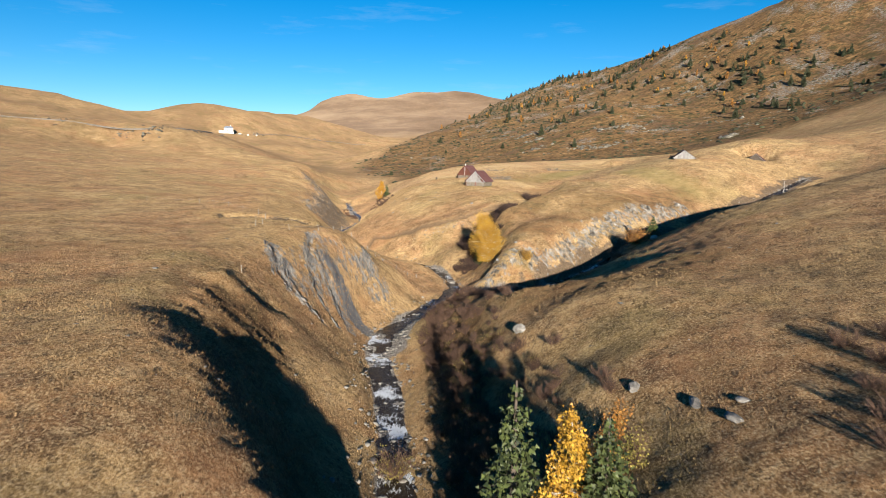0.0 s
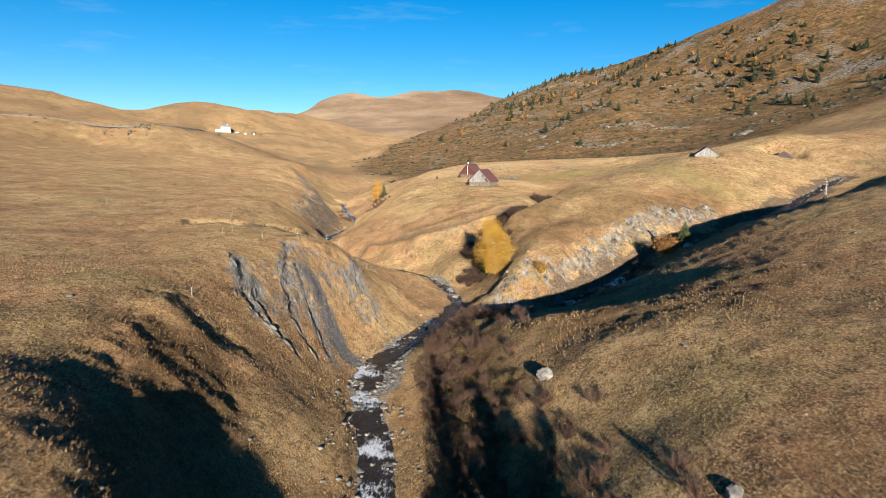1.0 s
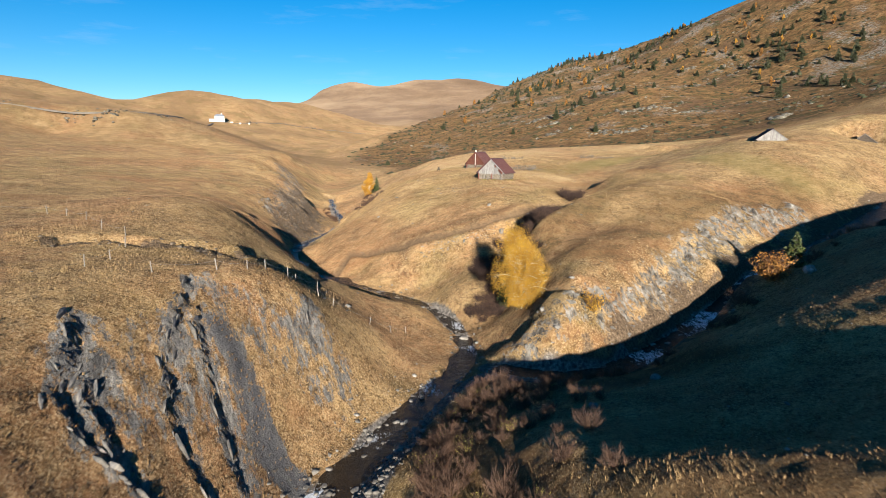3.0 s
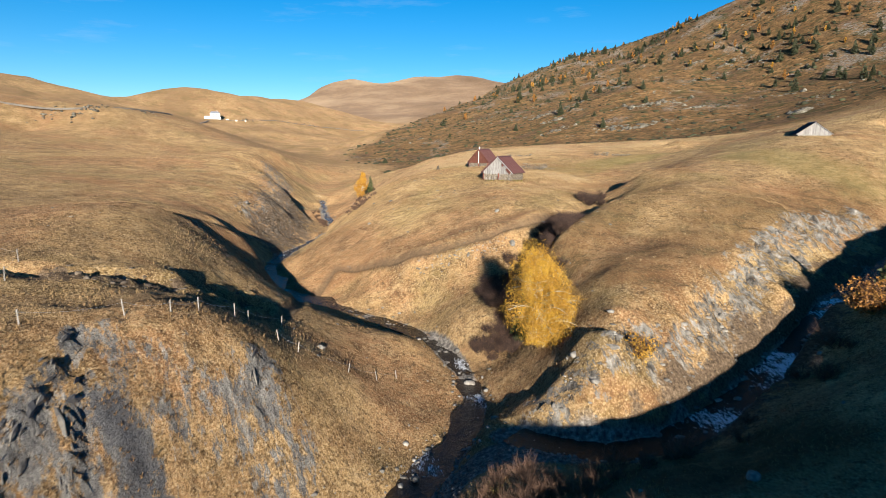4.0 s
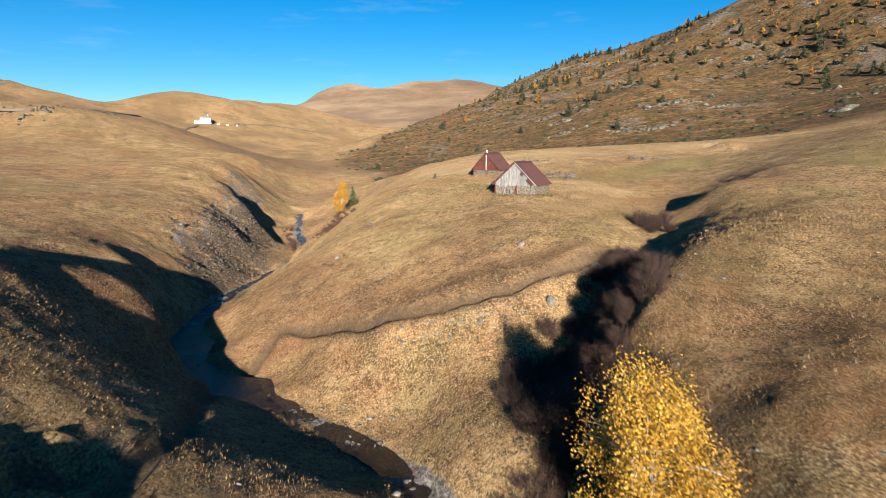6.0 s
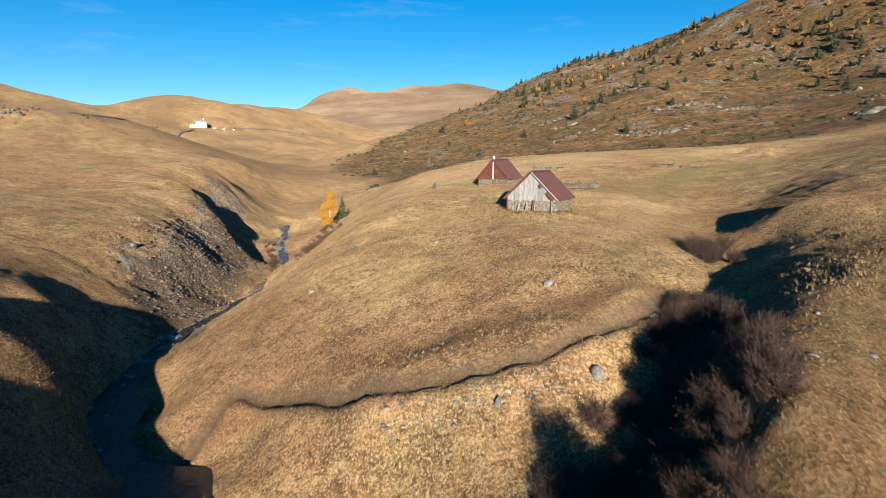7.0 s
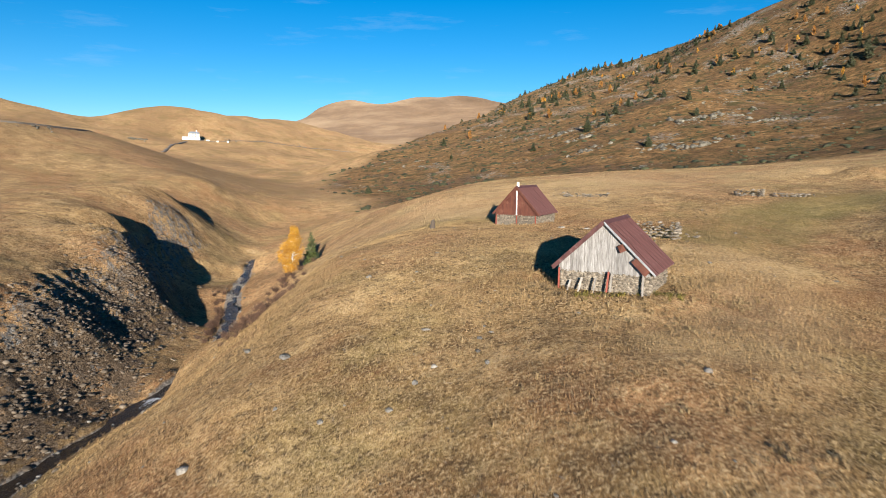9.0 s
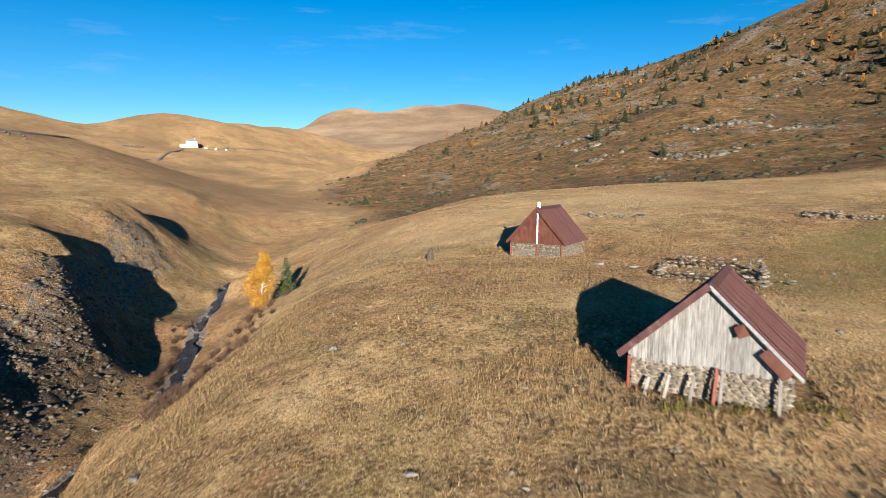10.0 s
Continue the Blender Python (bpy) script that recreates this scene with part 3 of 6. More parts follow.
    "far_mountain": [(-695.1, 3000, 192.3), (-640.2, 3000, 184.8), (-589.6, 3000, 267.3), (-525.9, 3000, 298.9), (-436.1, 3000, 317.7), (-335.8, 3000, 299.5), (-132.9, 3000, 324.3), (68.3, 3000, 335.1), (232.7, 3000, 311.4), (505.5, 3000, 265.7), (-295.6, 2600, 182.9), (4.3, 2500, 184.1), (-495.5, 2600, 171.2), (-295.8, 2200, 107.1), (4.1, 2200, 119.7), (-93.3, 3600, 199.1), (906.6, 3000, 198.9), (-1293.5, 3000, 150.2)],
    "behind": [(-60, -150, 16), (60, -150, 20), (0, -150, -5), (-400, -200, 30), (400, -200, 90), (300, 100, 80.4), (-400, 200, 45.1)],
    "scree_lee": [(-57, 259, 18.4), (-52.5, 256.5, 15.2), (-47.8, 256, 11.6), (-45.4, 252.5, 10.4), (-42, 248, 8.2), (-39.2, 243.5, 6.8), (-44.9, 261.7, 8.4), (-54, 266, 13.2)],
    "road_shoulder": [(-330, 312, 54.5), (-300, 322, 53), (-245, 343, 49), (-200, 352, 46.8), (-160, 364, 44), (-150, 392, 43.5), (-156, 432, 43.5)],
}
def spread(line):
    pts = []
    for a, b in zip(line, line[1:]):
        a, b = np.array(a, float), np.array(b, float)
        n = max(1, int(np.hypot(*(b - a)[:2]) // 9))
        n = min(n, 3)
        pts += [a + (b - a) * k / n for k in range(n)]
    return pts + [np.array(line[-1], float)]
LINED = {"main_stream", "east_stream", "ditch", "west_foot", "west_rim", "east_rim"}
def knots():
    pts = []
    for k, line in LANDFORM.items():
        pts += spread(line) if k in LINED else [np.array(p, float) for p in line]
    return np.array(pts)

KNOTS = knots()


def fair(knot, soft=3.0):
    n = len(knot)
    d = np.hypot(knot[:, None, 0] - knot[None, :, 0], knot[:, None, 1] - knot[None, :, 1])
    a = np.zeros((n + 3, n + 3))
    a[:n, :n] = -np.sqrt(d * d + soft * soft) + 0.05 * np.eye(n)
    a[:n, n:] = np.c_[np.ones(n), knot[:, :2] / 100]
    a[n:, :n] = a[:n, n:].T
    return np.linalg.solve(a, np.r_[knot[:, 2], 0, 0, 0])


WEIGHTS = fair(KNOTS)


def lie(x, y, soft=3.0):
    """The smooth lie of the land that passes through the landform lines."""
    x, y = np.asarray(x, float).ravel(), np.asarray(y, float).ravel()
    out, n = np.empty(len(x)), len(KNOTS)
    for k in range(0, len(x), 40000):
        u, v = x[k : k + 40000], y[k : k + 40000]
        d2 = (u[:, None] - KNOTS[:, 0]) ** 2 + (v[:, None] - KNOTS[:, 1]) ** 2
        out[k : k + 40000] = WEIGHTS[n] + WEIGHTS[n + 1] * u / 100 + WEIGHTS[n + 2] * v / 100 - np.sqrt(d2 + soft * soft) @ WEIGHTS[:n]
    return out


def off_line(x, y, line, level=False):
    """The distance to a polyline, and its height at the nearest place."""
    x, y = np.asarray(x, float), np.asarray(y, float)
    best, z = np.full(x.shape, 60.0), np.zeros(x.shape)
    p = np.asarray([q[:2] for q in line], float)
    k = np.flatnonzero((x > p[:, 0].min() - 30) & (x < p[:, 0].max() + 30) & (y > p[:, 1].min() - 30) & (y < p[:, 1].max() + 30))
    u, v, d0, z0 = x[k], y[k], best[k], z[k]
    for a, b in zip(line, line[1:]):
        ax, ay, bx, by = a[0], a[1], b[0], b[1]
        s = np.clip(((u - ax) * (bx - ax) + (v - ay) * (by - ay)) / ((bx - ax) ** 2 + (by - ay) ** 2 + 1e-9), 0, 1)
        d = np.hypot(u - ax - s * (bx - ax), v - ay - s * (by - ay))
        if level:
            z0 = np.where(d < d0, a[2] + s * (b[2] - a[2]), z0)
        d0 = np.minimum(d, d0)
    best[k], z[k] = d0, z0
    return (best, z) if level else best


def smooth_line(line, step=0.8, w=9):
    """Points every step metres along a rounded polyline."""
    p = np.array(line, float)
    s = np.r_[0, np.cumsum(np.hypot(*np.diff(p[:, :2], axis=0).T))]
    t = np.arange(0, s[-1], step)
    q = np.stack([np.interp(t, s, p[:, k]) for k in range(p.shape[1])], 1)
    pad = np.pad(q, ((w, w), (0, 0)), mode="edge")
    return np.stack([np.convolve(pad[:, k], np.ones(2 * w + 1) / (2 * w + 1), "valid") for k in range(p.shape[1])], 1)


def near(d, inner, outer):
    """1 within inner metres, 0 beyond outer."""
    k = np.clip((outer - d) / (outer - inner), 0, 1)
    return k * k * (3 - 2 * k)


CLIFF = [(9.5, 118.6), (14, 119.6), (21, 121.8), (29.5, 130), (40, 143.6), (50, 152.5), (62, 161.5)]
SLAB = [(-18.6, 101.5), (-16.2, 100.2), (-13.4, 97.6), (-12.2, 97.0)]
CRACKS = [[(-22.2, 105.1), (-20.8, 98.8), (-19.8, 94.9), (-17.9, 91.2), (-15.2, 89.4)], [(-20.7, 102.6), (-19.1, 99.4), (-16.9, 96.6), (-13.6, 92)],
          [(-25.3, 93.6), (-24.1, 90.6), (-22.8, 86.8), (-20.6, 85.6), (-16.3, 85.4)], [(-22.5, 90.9), (-21.7, 87.9), (-18.3, 85.8)], [(-13.5, 113), (-12.6, 109.6)]]
RIBS = [(-20.5, 89.5), (-18.5, 98), (-18.5, 105), (-15, 107), (-12.5, 108.5)]
SCREE = [(-41, 204), (-40, 214), (-42, 223), (-44, 234), (-46, 244), (-49, 252), (-54, 274), (-60, 292)]
SCARP = [(-40, 113.5), (-33, 115.5), (-27.5, 118), (-23.5, 121.5), (-21, 127), (-20, 133)]
SHALE = [(-35, 196), (-37, 206), (-37.5, 216), (-40, 227), (-42, 240)]
TRACK = [(-60, 100), (-40, 104.5), (-24, 110), (-21, 114.5), (-18.3, 121), (-17, 131), (-17.5, 142), (-20, 152), (-22, 160), (-18, 170.5), (-12.7, 166.5), (-7.8, 162.4), (-2.2, 160), (2.7, 159.2), (6.4, 159.2), (10.8, 160.6), (15.5, 163), (19, 168)]
WATERS = [smooth_line([p for p in LANDFORM[k] if p[1] < 345], 3.0, 2) for k in ("main_stream", "east_stream")]
PADS = [(12.1, 197.2, 21.35, 4.2), (10.3, 232.8, 22.45, 4.2), (79.5, 206, 30.7, 4.5), (106, 211, 30.0, 4.0), (-336, 988, 61.0, 16)]


def nose(y):
    """The western edge of the mountain's foot."""
    return np.interp(y, [330, 400, 480, 550, 650, 750, 850, 1000, 1150, 1300], [-25, -35, -72, -74, -60, -42, -8, 32, 84, 130])


def regions(x, y):
    """Where the ground is slate, shale, heath, turf, bare earth or gravel, or coloured for shade or haze: 0 to 1 each.
    """
    wob = 2.2 * fbm(x, y, 6, 3, 5)
    rock = 0.54 * near(off_line(x, y, CLIFF) + wob, 1.3, 4.6)
    rock = np.maximum(rock, near(off_line(x, y, RIBS) + wob, 2.0, 6.0) * 0.46)
    rock = np.maximum(rock, near(off_line(x, y, SLAB) + 0.35 * wob, 0.9, 2.6))
    rock = np.maximum(rock, 0.5 * near(off_line(x, y, SCREE) + wob, 2, 7))
    shale_shade = 0.68 * near(off_line(x, y, SHALE) + wob, 3, 8)
    # gorge walls beside the side stream: their deep shade put into the colour
    shale_shade = np.maximum(shale_shade, 0.8 * near(off_line(x, y, WATERS[1]) + wob, 2.0, 5.0) * np.clip((x - 12) / 5, 0, 1))
    shale_shade = np.maximum(shale_shade, 0.7 * near(off_line(x, y, SCARP) + 0.8 * wob, 0.6, 2.6))
    for line in CRACKS:
        rock = np.maximum(rock, 0.75 * near(off_line(x, y, line) + 0.5 * wob, 0.5, 1.8))
    heath = np.clip((x - nose(y)) / 14 + 0.5 * fbm(x, y, 40, 4, 9), 0, 1) * np.clip((y - np.interp(x, [-20, 10, 40, 110, 200], [345, 322, 322, 326, 335])) / 16, 0, 1) * np.clip((1650 - y) / 100, 0, 1)
    high = np.clip((lie(x, y) - 45) / 75, 0, 1)
    crag = np.clip((fbm(x + 0.2 * y, y * 0.6, 16, 5, 31) - 0.22 + 0.22 * high) * 4, 0, 1) * heath
    rock = np.maximum(rock, (0.40 + 0.10 * high) * crag)
    brush = near(off_line(x, y, [(3, 30), (4, 60), (3, 85), (1, 101), (8, 104), (22, 106)]) + 1.4 * wob, 2.0, 6.0)
    # rust-brown growth on the south slope, also darkening it for grazing light
    brush = np.maximum(brush, 0.8 * near(off_line(x, y, [(11, 80), (17, 73), (26, 72), (34, 80)]) + 2 * wob, 1.5, 6.5))
    brush = np.maximum(brush, 0.7 * near(off_line(x, y, [(20, 134), (34, 147), (50, 160), (66, 172)]) + 2 * wob, 2, 8))
    brush = np.maximum(brush, 0.75 * near(off_line(x, y, [(15, 142), (20, 150), (27, 161), (34, 170)]) + 2 * wob, 2.5, 8))
    brush = np.maximum(brush, 0.8 * near(off_line(x, y, [(-6, 36), (-13, 46), (-18, 56), (-21, 68)]) + 1.5 * wob, 2.0, 6.5))
    heath = np.maximum(heath, 0.85 * brush)
    turf = 0.55 * near(off_line(x, y, [(26, 215), (38, 226), (52, 234)]) + wob, 2, 9) + 0.5 * near(off_line(x, y, [(70, 175), (60, 190)]) + wob, 2, 9)
    earth_shade = np.where(x > -24, 0.8, 0.35) * near(off_line(x, y, TRACK) + 0.2 * wob, 0.5, 1.5)
    water = np.minimum(off_line(x, y, WATERS[0]), off_line(x, y, WATERS[1]))
    bar = near(off_line(x, y, [(-6.2, 89), (-5.6, 98), (-3, 105), (0, 110), (4, 113), (11, 114.5)]) + 0.6 * wob, 1.2, 3.2)
    gravel = np.maximum(near(water + 0.4 * wob, 1.2, 2.6) * (y < 119), bar)
    gravel = np.maximum(gravel, near(water + 0.3 * wob, 0.7, 1.5) * (y < 320))
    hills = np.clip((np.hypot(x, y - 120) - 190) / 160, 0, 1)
    far_haze = np.clip((y - 1900) / 300, 0, 1)
    pale = near(off_line(x, y, [(-8, 252), (14, 258), (45, 272), (90, 288)]) + 4 * wob, 6, 26) * np.clip(0.6 + 0.8 * fbm(x, y, 14, 3, 51), 0, 1)
    pale = np.maximum(pale, 0.7 * near(off_line(x, y, [(14, 186), (23, 190), (24, 203), (12, 210)]) + 2 * wob, 2, 6))
    return dict(pale=pale, hills=hills, far_haze=far_haze, cliff=near(off_line(x, y, CLIFF), 5, 9), rock=rock, shale_shade=shale_shade, heath=heath, turf=turf, earth_shade=earth_shade, gravel=gravel, slab=near(off_line(x, y, SLAB) + 0.35 * wob, 0.9, 2.6))


def land(x, y, r=None):
    """The height of the ground with its hummocks, beds of slate and channels."""
    x, y = np.asarray(x, float).ravel(), np.asarray(y, float).ravel()
    z = lie(x, y)
    far = np.clip(np.hypot(x, y - 120) / 350, 0, 1)
    r = regions(x, y) if r is None else r
    water = np.minimum(off_line(x, y, WATERS[0]), off_line(x, y, WATERS[1]))
    calm = np.clip(water / 7, 0.15, 1)
    z = z + calm * (0.16 * fbm(x, y, 9, 3, 1) + 0.15 * fbm(x, y, 2.4, 3, 2) + 0.09 * fbm(x, y, 1.2, 2, 27)) * (1 + 1.2 * np.clip(r["heath"], 0, 1))
    z = z + np.clip((y - 1900) / 500, 0, 1) * 34 * (0.25 - np.abs(fbm(x + 0.4 * y, y, 520, 4, 28)))
    z = z + np.clip((np.hypot(x, y - 60) - 330) / 300, 0, 1) * (3.4 * fbm(x, y, 70, 4, 3) + 11.0 * (0.27 - np.abs(fbm(x + 0.3 * y, y, 210, 4, 8))) * (1 - 0.6 * r["heath"]))
    # narrow trodden steps along the slopes
    z = z + (1 - far) * calm * 0.055 * np.sin(z * 2 * np.pi / 0.8 + 2.5 * fbm(x, y, 7, 2, 23))
    # beds of slate dip steeply and break in steps
    across = x * 0.8 + y * 0.6 + 0.4 * fbm(x, y, 6, 3, 12)
    beds = (across / 3.1 + 0.35 * np.sin(across * 0.9)) % 1.0
    ribs = near(off_line(x, y, RIBS) + 1.5 * fbm(x, y, 5, 3, 6), 3.0, 6.0)
    flat = 1 - near(off_line(x, y, SLAB), 1.2, 2.4)
    z = z + flat * ribs * (0.2 * beds**2 - 0.05 + 0.35 * fbm(x, y, 1.6, 3, 13))
    for line in CRACKS:
        z = z - (0.5 + 0.7 * fbm(x, y, 2.2, 2, 37)) * near(off_line(x, y, line) + 0.35 * fbm(x, y, 1.5, 2, 38), 0.12, 0.6)
        z = z + 0.35 * near(off_line(x + 0.6, y + 0.45, line) + 0.3 * fbm(x, y, 1.3, 2, 39), 0.2, 0.7)
    gully = near(off_line(x, y, [(-5, 34), (-11, 42), (-17, 52), (-21, 62), (-22.5, 74)]), 3.0, 7.5)
    z = z + gully * (1.1 * fbm(x, y, 4.5, 3, 48) + 0.5 * fbm(x, y, 1.5, 2, 49))
    scarp = off_line(x, y, SCARP)
    z = z + near(scarp, 0.5, 4.0) * (0.9 * fbm(x, y, 3.0, 3, 45) + 0.7 * fbm(x, y, 1.3, 2, 46)) - 0.8 * near(off_line(x - 0.3, y - 1.4, SCARP) + 0.8 * fbm(x, y, 2.5, 2, 47), 0.3, 1.5)
    cliff = near(off_line(x, y, CLIFF), 2.5, 7)
    z = z + cliff * (1.5 * fbm(x * 0.7 + y * 0.7, (y * 0.7 - x * 0.7) * 0.3, 2.0, 3, 16) + 0.6 * fbm(x, y, 2.0, 3, 17))
    scree = near(off_line(x, y, SCREE), 4, 9)
    z = z + scree * (1.0 * fbm(x, y, 5, 4, 18) + 0.45 * np.abs(fbm(x, y, 1.7, 2, 14)))
    z = z + np.clip(r["heath"] * r["rock"], 0, 1) * 5 * np.abs(fbm(x, y, 30, 3, 15))
    z = z + 1.6 * np.exp(-((x - 70.5) ** 2 + (y - 259.5) ** 2) / 14) - 1.3 * np.exp(-((x - 69.5) ** 2 + (y - 264.5) ** 2) / 9)
    for line in WATERS:
        d, level = off_line(x, y, line, True)
        bed = level - 0.34 + 0.42 * fbm(x, y, 1.9, 3, 19)
        reach = np.interp(y, [110, 130, 150, 165, 185, 200], [1, 0.62, 0.62, 1, 0.6, 0.5])
        k = near(d, 1.1 * reach, 3.2 * reach)
        z = z * (1 - k) + bed * k
    z = z - np.where(x > -24, 0.55, 0.12) * near(off_line(x, y, TRACK), 0.3, 1.0) + 0.22 * near(off_line(x, y + 1.15, TRACK), 0.2, 0.9) * (x > -17)
    for px, py, pz, pr in PADS:
        k = near(np.hypot(x - px, y - py), pr, pr * 1.8)
        z = z * (1 - k) + pz * k
    return z


def steps(lo, hi, core_lo, core_hi, size, grow):
    mid = np.arange(core_lo, core_hi + size / 2, size)
    def tail(room):
        out, s = [0.0], size
        while out[-1] < room:
            s *= grow
            out.append(out[-1] + s)
        return np.array(out[1:])
    return np.concatenate([core_lo - tail(core_lo - lo)[::-1], mid, mid[-1] + tail(hi - mid[-1])])


gx, gy = steps(-2600, 2600, -56, 62, 0.46, 1.042), steps(-260, 4200, 24, 258, 0.5, 1.02)
GX, GY = np.meshgrid(gx, gy)
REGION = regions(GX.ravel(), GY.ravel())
GZ = land(GX, GY, REGION)
nx, ny = len(gx), len(gy)
q = (np.arange(ny - 1)[:, None] * nx + np.arange(nx - 1)[None, :]).ravel()
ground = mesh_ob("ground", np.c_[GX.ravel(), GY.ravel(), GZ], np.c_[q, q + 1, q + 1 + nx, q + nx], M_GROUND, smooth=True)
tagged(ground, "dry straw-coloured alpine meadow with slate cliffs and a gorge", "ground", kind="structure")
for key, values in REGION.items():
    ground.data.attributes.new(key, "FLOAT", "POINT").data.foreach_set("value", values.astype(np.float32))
_grid_z = GZ.reshape(ny, nx)


def on_ground(x, y):
    """The height of the ground's mesh at one place."""
    i, j = int(np.clip(np.searchsorted(gx, x) - 1, 0, nx - 2)), int(np.clip(np.searchsorted(gy, y) - 1, 0, ny - 2))
    u, v = (x - gx[i]) / (gx[i + 1] - gx[i]), (y - gy[j]) / (gy[j + 1] - gy[j])
    a, b, c, d = _grid_z[j, i], _grid_z[j, i + 1], _grid_z[j + 1, i], _grid_z[j + 1, i + 1]
    return float(a + (b - a) * u + (c - a) * v + (a - b - c + d) * u * v)


def stream(name, line, width, level, label, rapids):
    mid = smooth_line([p for p in line if p[1] < 345])
    way = np.gradient(mid[:, :2], axis=0)
    way /= np.linalg.norm(way, axis=1)[:, None] + 1e-9
    side = np.c_[way[:, 1], -way[:, 0]]
    m = len(mid)
    low = mid[:, 2] + level
    rows = []
    wide = width * np.interp(mid[:, 1], [40, 60, 92, 108, 120, 134, 148, 160, 172, 184, 196, 260], [1.2, 1.5, 1.9, 1.5, 1.1, 0.75, 0.75, 1.4, 1.7, 0.95, 0.5, 0.36])
    for k in np.linspace(-1, 1, 9):
        ragged = 1 + np.interp(mid[:, 1], [180, 215], [0.75, 1.5]) * fbm(mid[:, 0] + 40 * np.sign(k), mid[:, 1], 3.2, 3, 21)
        xy = mid[:, :2] + side * (k * wide * ragged)[:, None]
        rows.append(np.c_[xy, low + 0.06 * fbm(xy[:, 0], xy[:, 1], 1.2, 3, 22)])
    v = np.stack(rows, 1).reshape(-1, 3)
    f = (np.arange(m - 1)[:, None] * 9 + np.arange(8)[None, :]).ravel()
    ob = mesh_ob(name, v, np.c_[f, f + 1, f + 10, f + 9], M_WATER, smooth=True)
    r = np.clip(sum(near(np.hypot(v[:, 0] - a, v[:, 1] - b), 1.5, c) for a, b, c in rapids), 0, 1)
    ob.data.attributes.new("rapid", "FLOAT", "POINT").data.foreach_set("value", r.astype(np.float32))
    return tagged(ob, label, "stream", kind="structure")


water_main = stream("water", LANDFORM["main_stream"], 1.75, -0.16, "shallow mountain stream with white rapids over stones",
                    [(-3.5, 56, 6), (-5.2, 66, 6), (-5.6, 75, 6), (-9, 86, 6), (-10, 94, 5), (-7, 105, 4), (-2, 116, 4), (4, 127, 4), (3, 137, 3), (-33.5, 193, 2.5), (-29, 212, 1.5)])
water_east = stream("water", LANDFORM["east_stream"], 1.7, -0.14, "small side stream falling through a shaded gorge", [(31, 125, 8), (22, 118, 6), (43, 136, 8)])

# ---- huts ----
def board_panel(name, x0, x1, foot, top0, top1, thick, y, material, parent):
    """An upright board with a slanted head."""
    bm = bmesh.new()
    lo = [bm.verts.new(p) for p in ((x0, y, foot), (x1, y, foot), (x1, y, top1), (x0, y, top0))]
    hi = [bm.verts.new(p) for p in ((x0, y + thick, foot), (x1, y + thick, foot), (x1, y + thick, top1), (x0, y + thick, top0))]
    bm.faces.new(lo)
    bm.faces.new(hi[::-1])
    for k in range(4):
        bm.faces.new((lo[k], hi[k], hi[(k + 1) % 4], lo[(k + 1) % 4])[::-1])
    bmesh.ops.recalc_face_normals(bm, faces=list(bm.faces))
    return part(name, bm, material, parent)


def corrugated(width, length, waves=8, deep=0.022):
    """A sheet of corrugated metal, its waves across x, lying along y."""
    bm = bmesh.new()
    n = waves * 2
    rows = []
    for y in (0.0, length):
        rows.append([[bm.verts.new((width * k / n, y, deep * (-1) ** k + dz)) for k in range(n + 1)] for dz in (0, -0.012)])
    for k in range(n):
        bm.faces.new((rows[0][0][k], rows[0][0][k + 1], rows[1][0][k + 1], rows[1][0][k]))
        bm.faces.new((rows[0][1][k], rows[1][1][k], rows[1][1][k + 1], rows[0][1][k + 1]))
        bm.faces.new((rows[0][0][k], rows[0][1][k], rows[0][1][k + 1], rows[0][0][k + 1]))
    me = bpy.data.meshes.new("sheet")
    bm.to_mesh(me)
    bm.free()
    return me


STONES = []
for k in range(6):
    bm = stone_shape(40 + k, 0.75)
    me = bpy.data.meshes.new("stone")
    bm.to_mesh(me)
    bm.free()
    me.materials.append(M_MASONRY)
    STONES.append(me)


def loose_stone(name, at, size, parent, gen, mesh=None):
    ob = new(name, mesh or STONES[gen.integers(6)])
    ob.parent = parent
    ob.location, ob.scale = at, size
    ob.rotation_euler = (gen.normal() * 0.15, gen.normal() * 0.15, gen.normal() * 0.25)
    return ob


def stone_courses(parent, a, b, foot, top, gen, thick=0.28, size=0.30):
    """Rows of rough stones from a to b (x, y), between two heights."""
    a, b = np.array(a, float), np.array(b, float)
    run = np.linalg.norm(b - a)
    turn = math.atan2(b[1] - a[1], b[0] - a[0])
    z = foot
    while z < top - 0.05:
        tall, s = gen.uniform(0.13, 0.24), -0.05
        while s < run:
            w = size * gen.uniform(0.6, 1.5)
            p = a + (b - a) * min(1, (s + w / 2) / run)
            ob = loose_stone("stone", (p[0], p[1], z + tall / 2), (w * 1.15, thick * gen.uniform(0.9, 1.25), tall * 1.45), parent, gen)
            ob.rotation_euler.z += turn
            s += w
        z += tall


